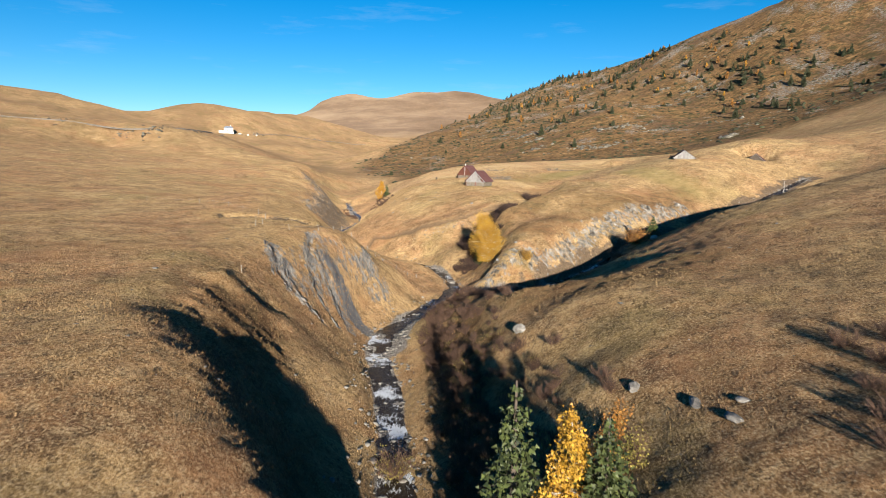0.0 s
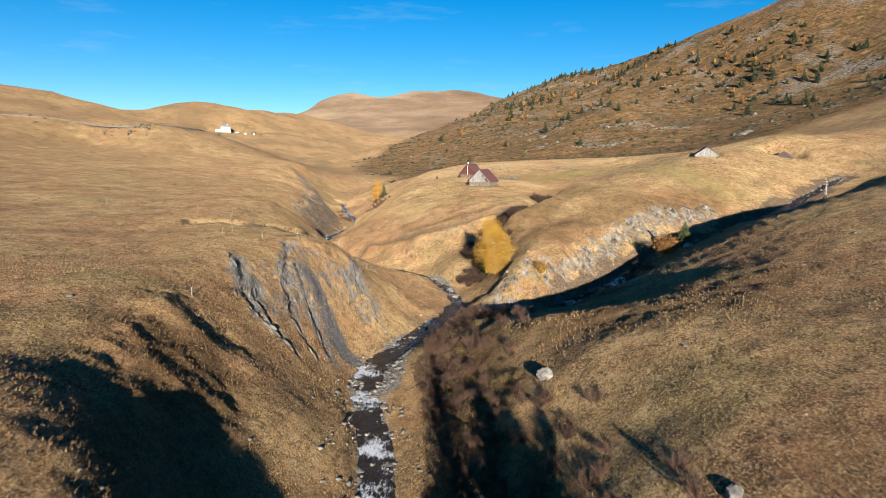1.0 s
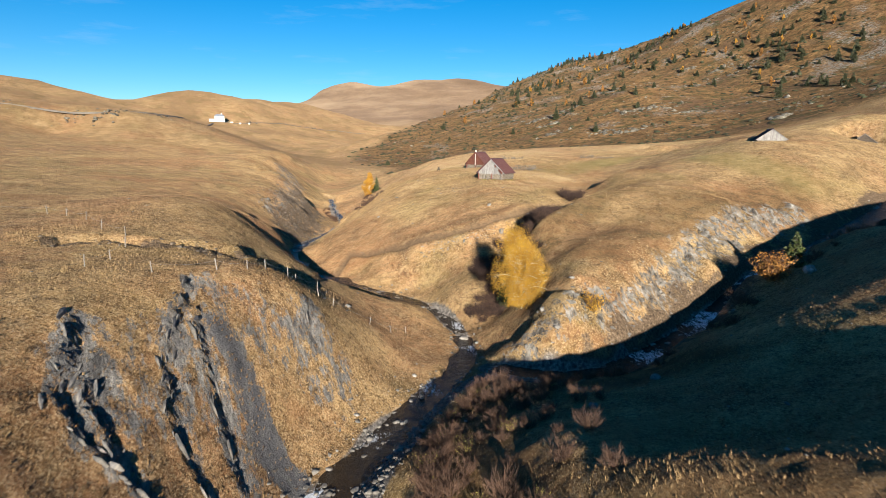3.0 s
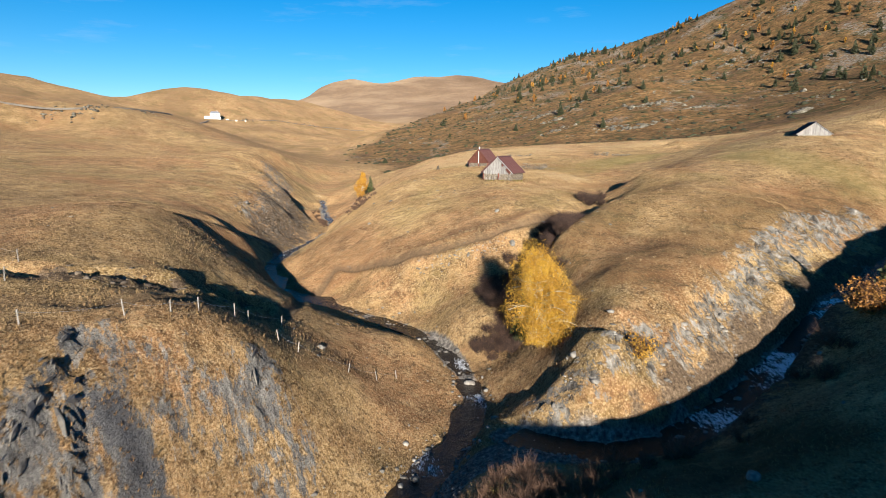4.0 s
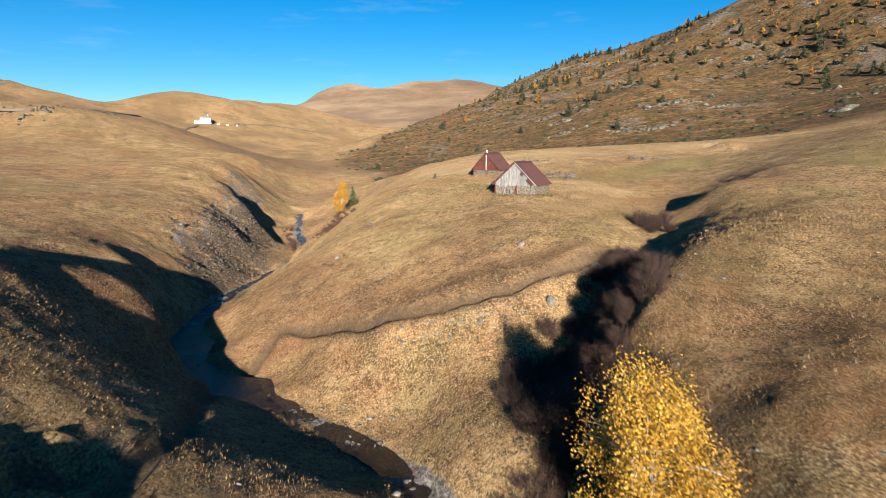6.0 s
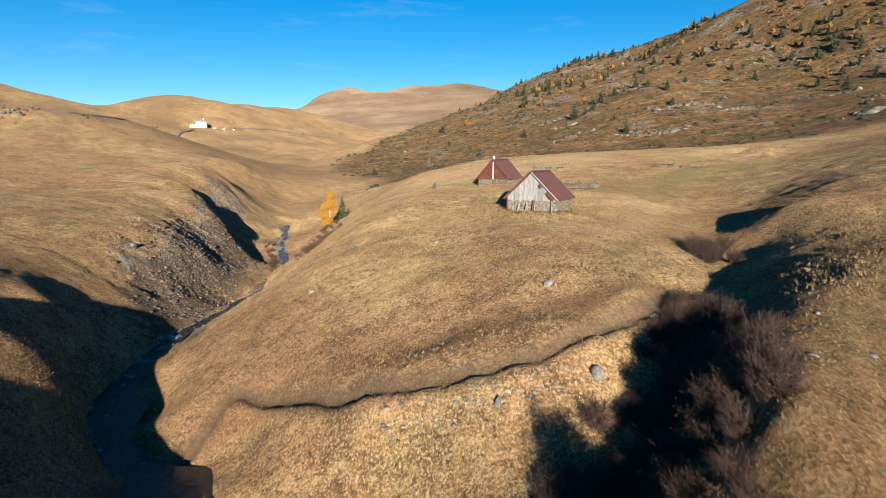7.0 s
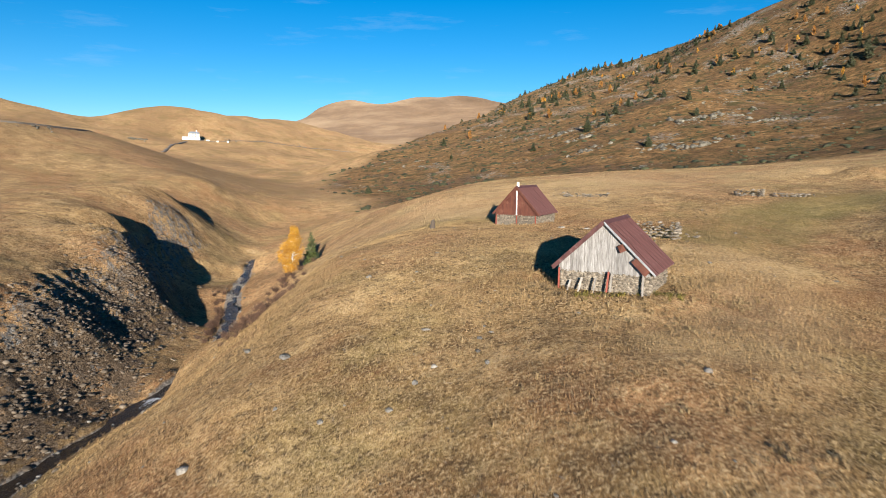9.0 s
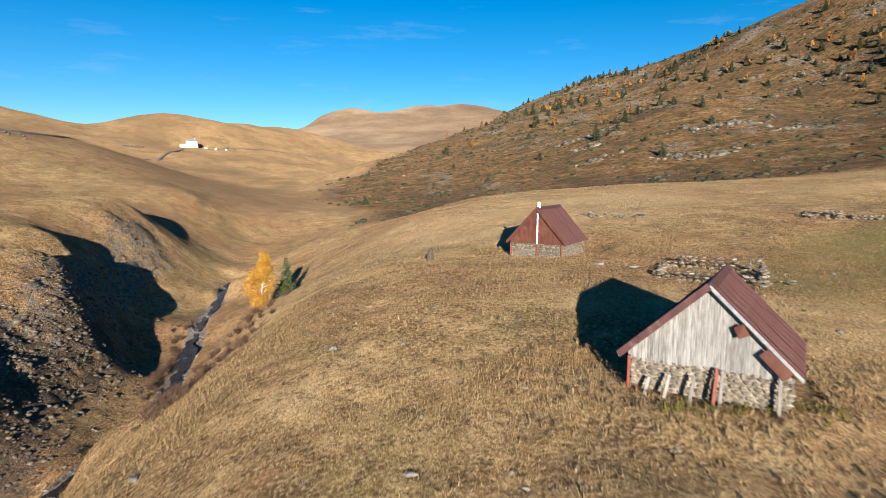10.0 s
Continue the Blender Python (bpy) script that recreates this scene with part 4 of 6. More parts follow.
def roof_sheets(parent, half, long, eave, ridge, cols, rows, material, gen):
    """Corrugated sheets on both slopes; the ridge lies along y."""
    slant = math.hypot(half, ridge - eave)
    pitch = math.atan2(ridge - eave, half)
    me = corrugated(long / cols * 1.04, slant / rows * 1.05)
    me.materials.append(material)
    for side in (1, -1):
        for c in range(cols):
            for r in range(rows):
                ob = new("roof_sheet", me)
                ob.parent = parent
                # local y climbs the slope, local x runs along the ridge
                up = Vector((-side * math.cos(pitch), 0, math.sin(pitch)))
                along = Vector((0, side, 0))
                m = Matrix((along, up, along.cross(up))).transposed().to_4x4()
                s = -long / 2 + c * long / cols if side > 0 else long / 2 - c * long / cols
                base = Vector((side * half, s, eave)) + up * (r * slant / rows - 0.02) + along.cross(up) * (0.03 + 0.014 * r + 0.008 * (c % 2))
                m.translation = base
                ob.matrix_basis = m @ pose(0, 0, 0, gen.normal() * 0.3, gen.normal() * 0.25, gen.normal() * 0.35)


def hut(name, at, turn, wide, long, wall, eave, ridge, over, gable, roof, label, seed, boards=True, cols=7, stones=True):
    """A hut with stone walls, a gable and a steep sheet roof; the gable with most to see is at -y."""
    g = np.random.default_rng(seed)
    top = empty(name, at, turn)
    tagged(top, label, "hut")
    w, h = wide / 2, long / 2
    core = bmesh.new()
    for size, place in (((wide - 0.3, 0.3, wall), (0, -h + 0.25, wall / 2)), ((wide - 0.3, 0.3, wall), (0, h - 0.25, wall / 2)),
                        ((0.3, long - 0.9, wall), (w - 0.25, 0, wall / 2)), ((0.3, long - 0.9, wall), (-w + 0.25, 0, wall / 2))):
        box(core, size, place, jitter=0.02, gen=g)
    part("wall_core", core, M_MASONRY, top)
    if stones:
        stone_courses(top, (-w + 0.1, -h + 0.1), (w - 0.1, -h + 0.1), -0.15, wall, g)
        stone_courses(top, (w - 0.1, -h + 0.1), (w - 0.1, h - 0.1), -0.15, wall, g, size=0.38)
        stone_courses(top, (-w + 0.1, -h + 0.1), (-w + 0.1, h - 0.1), -0.15, wall, g, size=0.6)
    half = w + over
    slope = (ridge - eave) / half

    def under(x):
        return ridge - slope * abs(x) - 0.07

    for y, thick in ((-h + 0.02, 0.035), (h - 0.06, 0.035)):
        x = -w
        while x < w - 0.02:
            b = min(w, x + (g.uniform(0.17, 0.25) if boards else 0.8))
            foot = wall - 0.06 - (abs(g.normal()) * 0.06 if boards else 0)
            if x < 0 < b:
                b = 0.0
            board_panel("board" if boards else "sheet", x + 0.004, b - 0.004, foot, under(x), under(b), thick, y + g.normal() * 0.006, gable, top)
            x = b
    rafters = bmesh.new()
    for s in (-1, 1):
        for y in np.linspace(-h - over * 0.6, h + over * 0.6, 5):
            slant = math.hypot(half, ridge - eave)
            box(rafters, (slant, 0.1, 0.09), (s * half / 2, y, (eave + ridge) / 2 - 0.06), Euler((0, s * math.atan(slope), 0)).to_matrix())
    part("roof_frame", rafters, M_POST, top)
    roof_sheets(top, half, long + over * 1.5, eave, ridge, cols, 2, roof, g)
    cap = bmesh.new()
    box(cap, (0.34, long + over * 1.5, 0.025), (0.12, 0, ridge + 0.03), Euler((0, math.atan(slope), 0)).to_matrix())
    box(cap, (0.34, long + over * 1.5, 0.025), (-0.12, 0, ridge + 0.03), Euler((0, -math.atan(slope), 0)).to_matrix())
    part("ridge_cap", cap, roof, top)
    return top, g, under, half, slope


def upright(parent, name, x, y, tall, lean_x, lean_y, material, label="", size=0.13):
    bm = bmesh.new()
    box(bm, (size, size, tall), (0, 0, tall / 2 - 0.1))
    edged(bm, 0.012)
    ob = part(name, bm, material, parent, label)
    ob.location, ob.rotation_euler = (x, y, 0), (radians(lean_x), radians(lean_y), 0.2)
    return ob


barn, bg, barn_under, barn_half, barn_slope = hut("barn", (12.1, 197.2, 21.35), -30.0, 6.3, 5.9, 1.35, 1.42, 4.75, 0.35, M_WOOD, M_ROOF,
                                                  "grey plank hay barn on rough stone walls with rusty corrugated roof", 3)
for name, x, y, tall, lx, ly, mt in (("post", -3.05, -3.12, 1.55, 0, 0, M_REDWOOD), ("stake", -2.25, -3.6, 0.85, -22, 14, M_POST), ("stake", -1.45, -3.7, 1.1, -14, 12, M_POST),
                                     ("stake", -0.45, -3.65, 1.15, -12, 8, M_POST), ("post", 0.42, -3.55, 1.6, -12, 4, M_REDWOOD), ("stake", 0.66, -3.5, 1.55, -10, 3, M_POST),
                                     ("post", 2.75, -3.35, 1.75, -6, 0, M_POST)):
    upright(barn, name, x, y, tall, lx, ly, mt)
# bargeboards: rust on one rake, a bent zinc strip on the other
for side, mt, name in ((-1, M_ROOF, "barge_sheet"), (1, M_ZINC, "zinc_flashing")):
    bm = bmesh.new()
    slant = math.hypot(barn_half, 4.75 - 1.42)
    box(bm, (slant, 0.05, 0.30 if side < 0 else 0.13), (side * barn_half / 2, -3.24, (1.42 + 4.75) / 2 + 0.02), Euler((0, side * math.atan(barn_slope), 0)).to_matrix())
    edged(bm, 0.01)
    part(name, bm, mt, barn)
bm = bmesh.new()
box(bm, (1.25, 0.03, 0.42), (2.55, -3.28, 1.95), Euler((0, math.atan(barn_slope), 0)).to_matrix(), 0.02, bg)
part("torn_sheet", bm, M_RUST, barn, "torn rusty sheet at the eave")
bm = bmesh.new()
box(bm, (0.5, 0.03, 0.38), (1.25, -3.27, 3.1), Euler((0, math.atan(barn_slope) + 0.3, 0)).to_matrix(), 0.02, bg)
part("torn_sheet", bm, M_RUST, barn, "torn rusty sheet under the roof edge")

cabin, cg, cabin_under, cabin_half, cabin_slope = hut("cabin", (10.3, 232.8, 22.3), -30.0, 5.6, 6.2, 1.45, 1.5, 4.9, 0.3, M_RUST, M_ROOF,
                                                      "small stone cabin with rusty sheet gable and dark roof", 5, boards=False)
bm = bmesh.new()
box(bm, (0.16, 0.05, 3.0), (0.05, -3.14, 2.95))
edged(bm, 0.01)
part("batten", bm, M_WHITE, cabin, "white batten down the gable")
bm = bmesh.new()
box(bm, (0.26, 0.26, 0.75), (0, -2.7, 5.15))
edged(bm, 0.02)
part("vent_post", bm, M_WHITE, cabin, "white post on the ridge")
for x in (-2.7, 0.1, 2.6):
    upright(cabin, "post", x, -3.2, 1.5, 0, 0, M_REDWOOD)
for s in (-1, 1):
    bm = bmesh.new()
    box(bm, (math.hypot(cabin_half, 3.4), 0.06, 0.26), (s * cabin_half / 2, -3.32, 3.2), Euler((0, s * math.atan(cabin_slope), 0)).to_matrix())
    part("barge_sheet", bm, M_RUST, cabin)

hut("shed", (79.5, 206, 30.6), -14.0, 6.6, 5.0, 0.5, 0.55, 3.1, 0.3, M_WOOD, M_ROOF, "low plank shed with pale gable standing on the meadow", 8, stones=False, cols=4)
hut("shed", (106, 211, 29.9), -32.0, 5.2, 5.6, 0.7, 0.7, 3.0, 0.3, M_DARKBARK, M_ROOF, "half-open wooden shed with dark red sheet roof", 9, stones=False, cols=4)


def ruin(at, turn, wide, long, tall, seed, label, gaps=()):
    g = np.random.default_rng(seed)
    top = tagged(empty("ruin", at, turn), label, "ruin")
    w, h = wide / 2, long / 2
    sides = [((-w, -h), (w, -h)), ((w, -h), (w, h)), ((w, h), (-w, h)), ((-w, h), (-w, -h))]
    for k, (a, b) in enumerate(sides):
        a, b = np.array(a), np.array(b)
        run = np.linalg.norm(b - a)
        z = -0.2
        level = 0
        while z < tall * (0.35 if k in gaps else 1.0):
            n = int(run / 0.5)
            for j in range(n):
                if g.uniform() < 0.12 + 0.1 * level:
                    continue
                p = a + (b - a) * ((j + g.uniform(0.2, 0.8)) / n) + g.normal(size=2) * 0.1
                s = g.uniform(0.38, 0.7)
                loose_stone("stone", (p[0], p[1], z + 0.15), (s, s * 0.85, s * 0.6), top, g)
            z += 0.26
            level += 1
    for _ in range(int(6 * wide)):
        p = g.normal(size=2) * (w * 0.9, h * 0.9)
        s = g.uniform(0.2, 0.5)
        loose_stone("stone", (p[0], p[1], 0.03), (s, s, s * 0.6), top, g)
    return top


ruin((20, 216.5, on_ground(20, 216.5)), -24, 7.0, 5.6, 1.0, 11, "roofless ruin of tumbled grey stones in the grass", gaps=(0, 3))
ruin((21.5, 248.5, on_ground(21.5, 248.5)), -24, 6.4, 2.0, 0.35, 12, "low line of collapsed wall stones among reddish weeds", gaps=(0, 2))
ruin((43, 241.5, on_ground(43, 241.5)), -20, 3.4, 2.4, 0.7, 13, "small heap of collapsed wall stones", gaps=(0,))
ruin((48, 239.5, on_ground(48, 239.5)), -20, 4.4, 2.0, 0.3, 14, "low remains of a stone wall", gaps=(0, 2))


def hill_house():
    """A white house of two storeys above a basement, far off beside the road."""
    top = tagged(empty("house", (-336, 988, 61.1), 18), "white mountain house with blue-grey hipped roof beside the road", "house")
    def block(name, size, at, mt):
        bm = bmesh.new()
        box(bm, size, at)
        edged(bm, 0.05)
        return part(name, bm, mt, top)
    block("wall", (14, 10, 8.5), (3, 0, 4.25), M_CREAM)
    block("basement", (17, 12, 3.0), (2, -0.5, 1.2), M_WHITE)
    block("annex", (7, 8, 4.2), (-7.9, -1, 2.1), M_WHITE)
    block("terrace", (15, 0.6, 1.0), (-3, -9, 0.5), M_CREAM)
    bm = bmesh.new()
    lo = [bm.verts.new(p) for p in ((-4.6, -5.6, 8.5), (10.6, -5.6, 8.5), (10.6, 5.6, 8.5), (-4.6, 5.6, 8.5))]
    hi = [bm.verts.new(p) for p in ((-1.5, -2.6, 11.2), (7.5, -2.6, 11.2), (7.5, 2.6, 11.2), (-1.5, 2.6, 11.2))]
    bm.faces.new(lo[::-1])
    bm.faces.new(hi)
    for k in range(4):
        bm.faces.new((lo[k], lo[(k + 1) % 4], hi[(k + 1) % 4], hi[k]))
    part("roof", bm, M_BLUEROOF, top)
    bm = bmesh.new()
    box(bm, (7.6, 9, 0.4), (-8.0, -1, 4.4))
    part("annex_roof", bm, M_BLUEROOF, top)
    for z in (4.3, 6.8):
        for x in (-2.2, 1.2, 4.8, 8.2):
            bm = bmesh.new()
            box(bm, (1.3, 0.2, 1.7), (x, -5.0, z))
            win = part("window", bm, M_WHITE, top)
            bm = bmesh.new()
            box(bm, (1.0, 0.1, 1.4), (x, -5.1, z))
            part("pane", bm, M_PANE, win)
    bm = bmesh.new()
    box(bm, (0.9, 0.9, 2.0), (6, 0, 12))
    part("chimney", bm, M_WHITE, top)


hill_house()
for x, y, w in ((-318, 996, 4.5), (-307, 1002, 3), (-296, 1010, 2.5)):
    top = tagged(empty("shed", (x, y, on_ground(x, y)), 20), "low pale outbuilding by the hill road", "shed")
    bm = bmesh.new()
    box(bm, (w, 3.4, 2.2), (0, 0, 1.0))
    edged(bm, 0.04)
    part("wall", bm, M_CREAM, top)
    bm = bmesh.new()
    box(bm, (w + 0.6, 4.0, 0.3), (0, 0, 2.25))
    part("roof", bm, M_ROOF, top)

# the hill road, a shelf cut into the slope, with its walling
ROAD = [(-330, 312, 0), (-290, 326, 0), (-245, 343, 0), (-200, 352, 0), (-162, 365, 0), (-152, 395, 0), (-158, 435, 0), (-185, 500, 0), (-235, 620, 0), (-290, 800, 0), (-325, 930, 0), (-338, 968, 0), (-300, 1018, 0), (-220, 1167, 0), (-143, 1229, 0)]
mid = smooth_line(ROAD, 6.0, 3)
level = land(mid[:, 0], mid[:, 1]) + 0.1
level = np.convolve(np.pad(level, (2, 2), mode="edge"), np.ones(5) / 5, "valid")
way = np.gradient(mid[:, :2], axis=0)
side = np.c_[way[:, 1], -way[:, 0]] / np.linalg.norm(way, axis=1)[:, None]
cols = [np.c_[mid[:, :2] + side * k, level + dz] for k, dz in ((-2.6, -0.8), (-2.5, 0.0), (2.5, 0.0), (2.7, -0.9))]
v = np.stack(cols, 1).reshape(-1, 3)
f = (np.arange(len(mid) - 1)[:, None] * 4 + np.arange(3)[None, :]).ravel()
tagged(mesh_ob("road", v, np.c_[f, f + 4, f + 5, f + 1], M_ROAD), "pale mountain road on a walled shelf", "road", kind="structure")

def van(at, turn):
    """A small white van parked at the roadside."""
    top = tagged(empty("van", at, turn), "small white van parked on the mountain road", "van")
    bm = bmesh.new()
    box(bm, (4.6, 1.8, 0.9), (0, 0, 0.85))
    box(bm, (3.3, 1.65, 0.8), (-0.45, 0, 1.65))
    edged(bm, 0.08)
    part("body", bm, M_WHITE, top)
    bm = bmesh.new()
    box(bm, (2.6, 1.69, 0.42), (-0.35, 0, 1.72))
    part("window_band", bm, M_PANE, top, "dark side windows")
    for x in (-1.4, 1.45):
        for y in (-0.85, 0.85):
            bm = bmesh.new()
            bmesh.ops.create_cone(bm, segments=14, radius1=0.34, radius2=0.34, depth=0.22, cap_ends=True, matrix=Matrix.Translation((x, y, 0.34)) @ Matrix.Rotation(math.pi / 2, 4, "X"))
            part("wheel", bm, M_PANE, top)


k = int(np.argmin(np.hypot(mid[:, 0] + 243, mid[:, 1] - 343)))
van((mid[k, 0], mid[k, 1], level[k]), 15)

# ---- trees and shrubs ----
def spruce(name, at, h, r, seed, label, needles, whorls=26, per=9, leaf=0.34, dense=9, thin=0.0):
    """A conifer: a tapered trunk, drooping boughs in whorls, and needle sprays along them."""
    g = np.random.default_rng(seed)
    top = tagged(empty(name, at, g.uniform(0, 360)), label, "tree")
    s = Soup()
    s.tube([(0, 0, -0.4), (0.03 * h * 0.1, 0, h * 0.5), (0, 0, h)], [0.022 * h, 0.013 * h, 0.004 * h], 7)
    s.ob("trunk", M_DARKBARK, top)
    b, c = Soup(), Soup()
    for k in range(whorls):
        u = 0.06 + 0.93 * (k + g.uniform(0, 0.6)) / whorls
        reach = r * (1 - u) ** 0.85 + 0.03 * r
        for j in range(per):
            a = 2 * math.pi * (j + g.uniform(0, 1)) / per
            m = reach * g.uniform(0.65, 1.12)
            t = np.linspace(0, 1, 5)
            way = np.stack([np.cos(a) * m * t, np.sin(a) * m * t, h * u + m * (-0.28 * t + 0.16 * t**2.5)], 1)
            if m > 0.35 * r:
                b.tube(way, np.linspace(0.012, 0.004, 5) * h / 10, 3)
            n = max(3, int(dense * m / r * 2.2))
            q = g.uniform(0.12, 1, n) ** 0.7
            base = np.stack([np.interp(q, t, way[:, i]) for i in range(3)], 1)
            base += g.normal(size=(n, 3)) * (0.10 * m + 0.02, 0.10 * m + 0.02, 0.03 * m)
            c.leaves(base, leaf * (0.55 + 0.5 * (1 - u)), g, 0.30, 1.2)
    if b.v:
        b.ob("branching", M_DARKBARK, top)
    c.ob("crown", needles, top)
    return top


def broadleaf(name, at, h, spread, seed, label, foliage, bark, leaves=7000, leaf=0.17, low=0.14, limbs=34, stems=1, hang=0.35):
    """A birch-like tree: trunk, rising limbs with hanging twigs, and leaves in clumps with gaps."""
    g = np.random.default_rng(seed)
    top = tagged(empty(name, at, g.uniform(0, 360)), label, "tree")
    s, li, c = Soup(), Soup(), Soup()
    clumps = []
    for st in range(stems):
        lean = g.normal(size=2) * 0.05 * h * (1 if stems == 1 else 2)
        t = np.linspace(0, 1, 8)
        trunk = np.stack([lean[0] * t**1.5 + 0.012 * h * np.sin(5 * t), lean[1] * t**1.5 + 0.012 * h * np.cos(4 * t) - 0.012 * h, h * t * (1 - 0.1 * st) - 0.3], 1)
        s.tube(trunk, 0.018 * h * (1 - 0.88 * t), 8)
        for k in range(limbs // stems):
            u = low + (0.97 - low) * (k + g.uniform(0, 1)) / (limbs / stems)
            base = np.array([np.interp(u, t, trunk[:, i]) for i in range(3)])
            a = g.uniform(0, 2 * math.pi)
            shape = min(1.0, 3.2 * (u - low * 0.6)) * (1.05 - u) ** 0.95 * 1.45
            m = spread * max(0.15, shape) * g.uniform(0.55, 1.1)
            e = np.linspace(0, 1, 6)
            limb = base + np.stack([np.cos(a) * m * e, np.sin(a) * m * e, m * (0.75 * e - hang * e**2)], 1)
            li.tube(limb, 0.010 * h * (1 - 0.8 * u) * (1 - 0.8 * e) + 0.006, 4)
            for q in g.uniform(0.3, 1.05, 6):
                p = np.array([np.interp(q, e, limb[:, i]) for i in range(3)]) + g.normal(size=3) * 0.10 * spread
                clumps.append((p, g.uniform(0.5, 1.3)))
                d = p + np.array([*(g.normal(size=2) * 0.2), -0.5 * hang * spread * g.uniform(0.2, 0.7)])
                li.tube(np.array([limb[3], p, d]), [0.012, 0.008, 0.004], 3)
    weight = np.array([w for _, w in clumps])
    pick = g.choice(len(clumps), leaves, p=weight / weight.sum())
    mids = np.array([p for p, _ in clumps])
    pos = mids[pick] + g.normal(size=(leaves, 3)) * np.array([0.065, 0.065, 0.11]) * spread * weight[pick][:, None] ** 0.5
    pos[:, 2] -= np.abs(g.normal(size=leaves)) * 0.06 * spread
    c.leaves(pos[pos[:, 2] > 0.3], leaf, g, 0.35, 1.0)
    s.ob("trunk", bark, top, smooth=True)
    li.ob("branching", bark, top)
    c.ob("crown", foliage, top)
    return top


def shrub(name, at, h, spread, seed, label, twig, stems=26, leafy=None, leaves=0, leaf=0.09):
    """A many-stemmed shrub of thin branching twigs."""
    g = np.random.default_rng(seed)
    top = tagged(empty(name, at, g.uniform(0, 360)), label, "shrub")
    s, tips = Soup(), []
    for _ in range(stems):
        a, lean = g.uniform(0, 2 * math.pi), g.uniform(0.1, 1.0) ** 0.7
        e = np.linspace(0, 1, 4)
        tall = h * g.uniform(0.55, 1.0) * (1 - 0.35 * lean)
        m = spread * lean
        way = np.stack([np.cos(a) * m * e**0.8 * 1.0, np.sin(a) * m * e**0.8, tall * e - 0.1], 1) + np.r_[g.normal(size=2) * 0.12 * spread, 0]
        s.tube(way, np.linspace(0.016, 0.005, 4) * (0.5 + 0.3 * h), 3)
        for q in g.uniform(0.2, 1, 20):
            p = np.array([np.interp(q, e, way[:, i]) for i in range(3)])
            d = np.array([np.cos(a), np.sin(a), 0]) * 0.12 * h + g.normal(size=3) * 0.15 * h + [0, 0, 0.20 * h]
            w = np.cross(d, g.normal(size=3))
            w *= 0.0085 * (0.6 + 0.4 * h) / np.linalg.norm(w)
            s.add([p - w, p + w, p + d], [(0, 1, 2)])
            w2 = np.cross(d, w)
            w2 *= np.linalg.norm(w) / np.linalg.norm(w2)
            s.add([p - w2, p + w2, p + d * 0.95 + g.normal(size=3) * 0.05 * h], [(0, 1, 2)])
            tips += [p + d * q2 for q2 in g.uniform(0.2, 1.0, 3)]
    s.ob("brushwood", twig, top)
    if leafy:
        tips = np.array(tips)
        c = Soup()
        c.leaves(tips[g.integers(0, len(tips), leaves)] + g.normal(size=(leaves, 3)) * 0.06 * h, leaf, g, 0.1, 1.0)
        c.ob("foliage", leafy, top)
    return top


def plant_copies(protos, spots, gen, lo=0.8, hi=1.25, tilt=3.0):
    """Copies of the given plants at places (x, y), by turns; the plants themselves stand at the first ones."""
    for k, (x, y) in enumerate(spots):
        s = gen.uniform(lo, hi)
        m = Matrix.LocRotScale((x, y, on_ground(x, y) - 0.05), Euler((radians(gen.normal() * tilt), radians(gen.normal() * tilt), gen.uniform(0, 6.28))), (s * gen.uniform(0.85, 1.15), s * gen.uniform(0.85, 1.15), s))
        p = protos[k % len(protos)]
        if k < len(protos):
            p.matrix_basis = m
        else:
            copy_thing(p, m)


def joined(name, bits, spots, gen, lo, hi, label, category, material):
    """Many plants, too many to count, in one mesh."""
    shapes = []
    for ob in bits:
        v, f = np.empty(len(ob.data.vertices) * 3), np.empty(len(ob.data.polygons) * 3, int)
        ob.data.vertices.foreach_get("co", v)
        ob.data.loops.foreach_get("vertex_index", f)
        shapes.append((v.reshape(-1, 3), f.reshape(-1, 3)))
    s = Soup()
    for k, (x, y) in enumerate(spots):
        v, f = shapes[k % len(shapes)]
        a, w = gen.uniform(0, 6.28), v * gen.uniform(lo, hi) * gen.uniform(0.85, 1.15, 3)
        s.add(np.stack([w[:, 0] * math.cos(a) - w[:, 1] * math.sin(a) + x, w[:, 0] * math.sin(a) + w[:, 1] * math.cos(a) + y, w[:, 2] + on_ground(x, y) - 0.05], 1), f)
    return tagged(s.ob(name, material), label, category, kind="stuff")


def at_ground(x, y, sink=0.1):
    return (x, y, on_ground(x, y) - sink)


broadleaf("birch", at_ground(10.2, 129.3), 9.9, 5.2, 21, "tall golden birch with white bark at the gorge edge", M_YELLOW, M_BARK, 50000, 0.105, 0.05, 54, 1, 0.5)
spruce("spruce", at_ground(9.2, 136.5), 7.5, 1.7, 22, "dark green young spruce behind the golden birch", M_FIR, 18, 8, 0.36, 8)
spruce("spruce", at_ground(4.2, 31.5), 16.0, 3.8, 23, "tall green spruce on the bank above the stream", M_FIR, 34, 11, 0.36, 13)
spruce("spruce", at_ground(9.1, 31.0), 8.8, 3.0, 24, "broad green spruce beside a yellow birch", M_FIR, 26, 11, 0.36, 12)
broadleaf("birch", at_ground(7.0, 32.3), 10.4, 2.4, 25, "slender yellow birch between two spruces", M_YELLOW, M_BARK, 15000, 0.15, 0.15, 44)
broadleaf("rowan", at_ground(9.6, 35.5), 8.2, 1.9, 26, "small tree with thinning orange leaves", M_ORANGE, M_DARKBARK, 2600, 0.14, 0.2, 24)
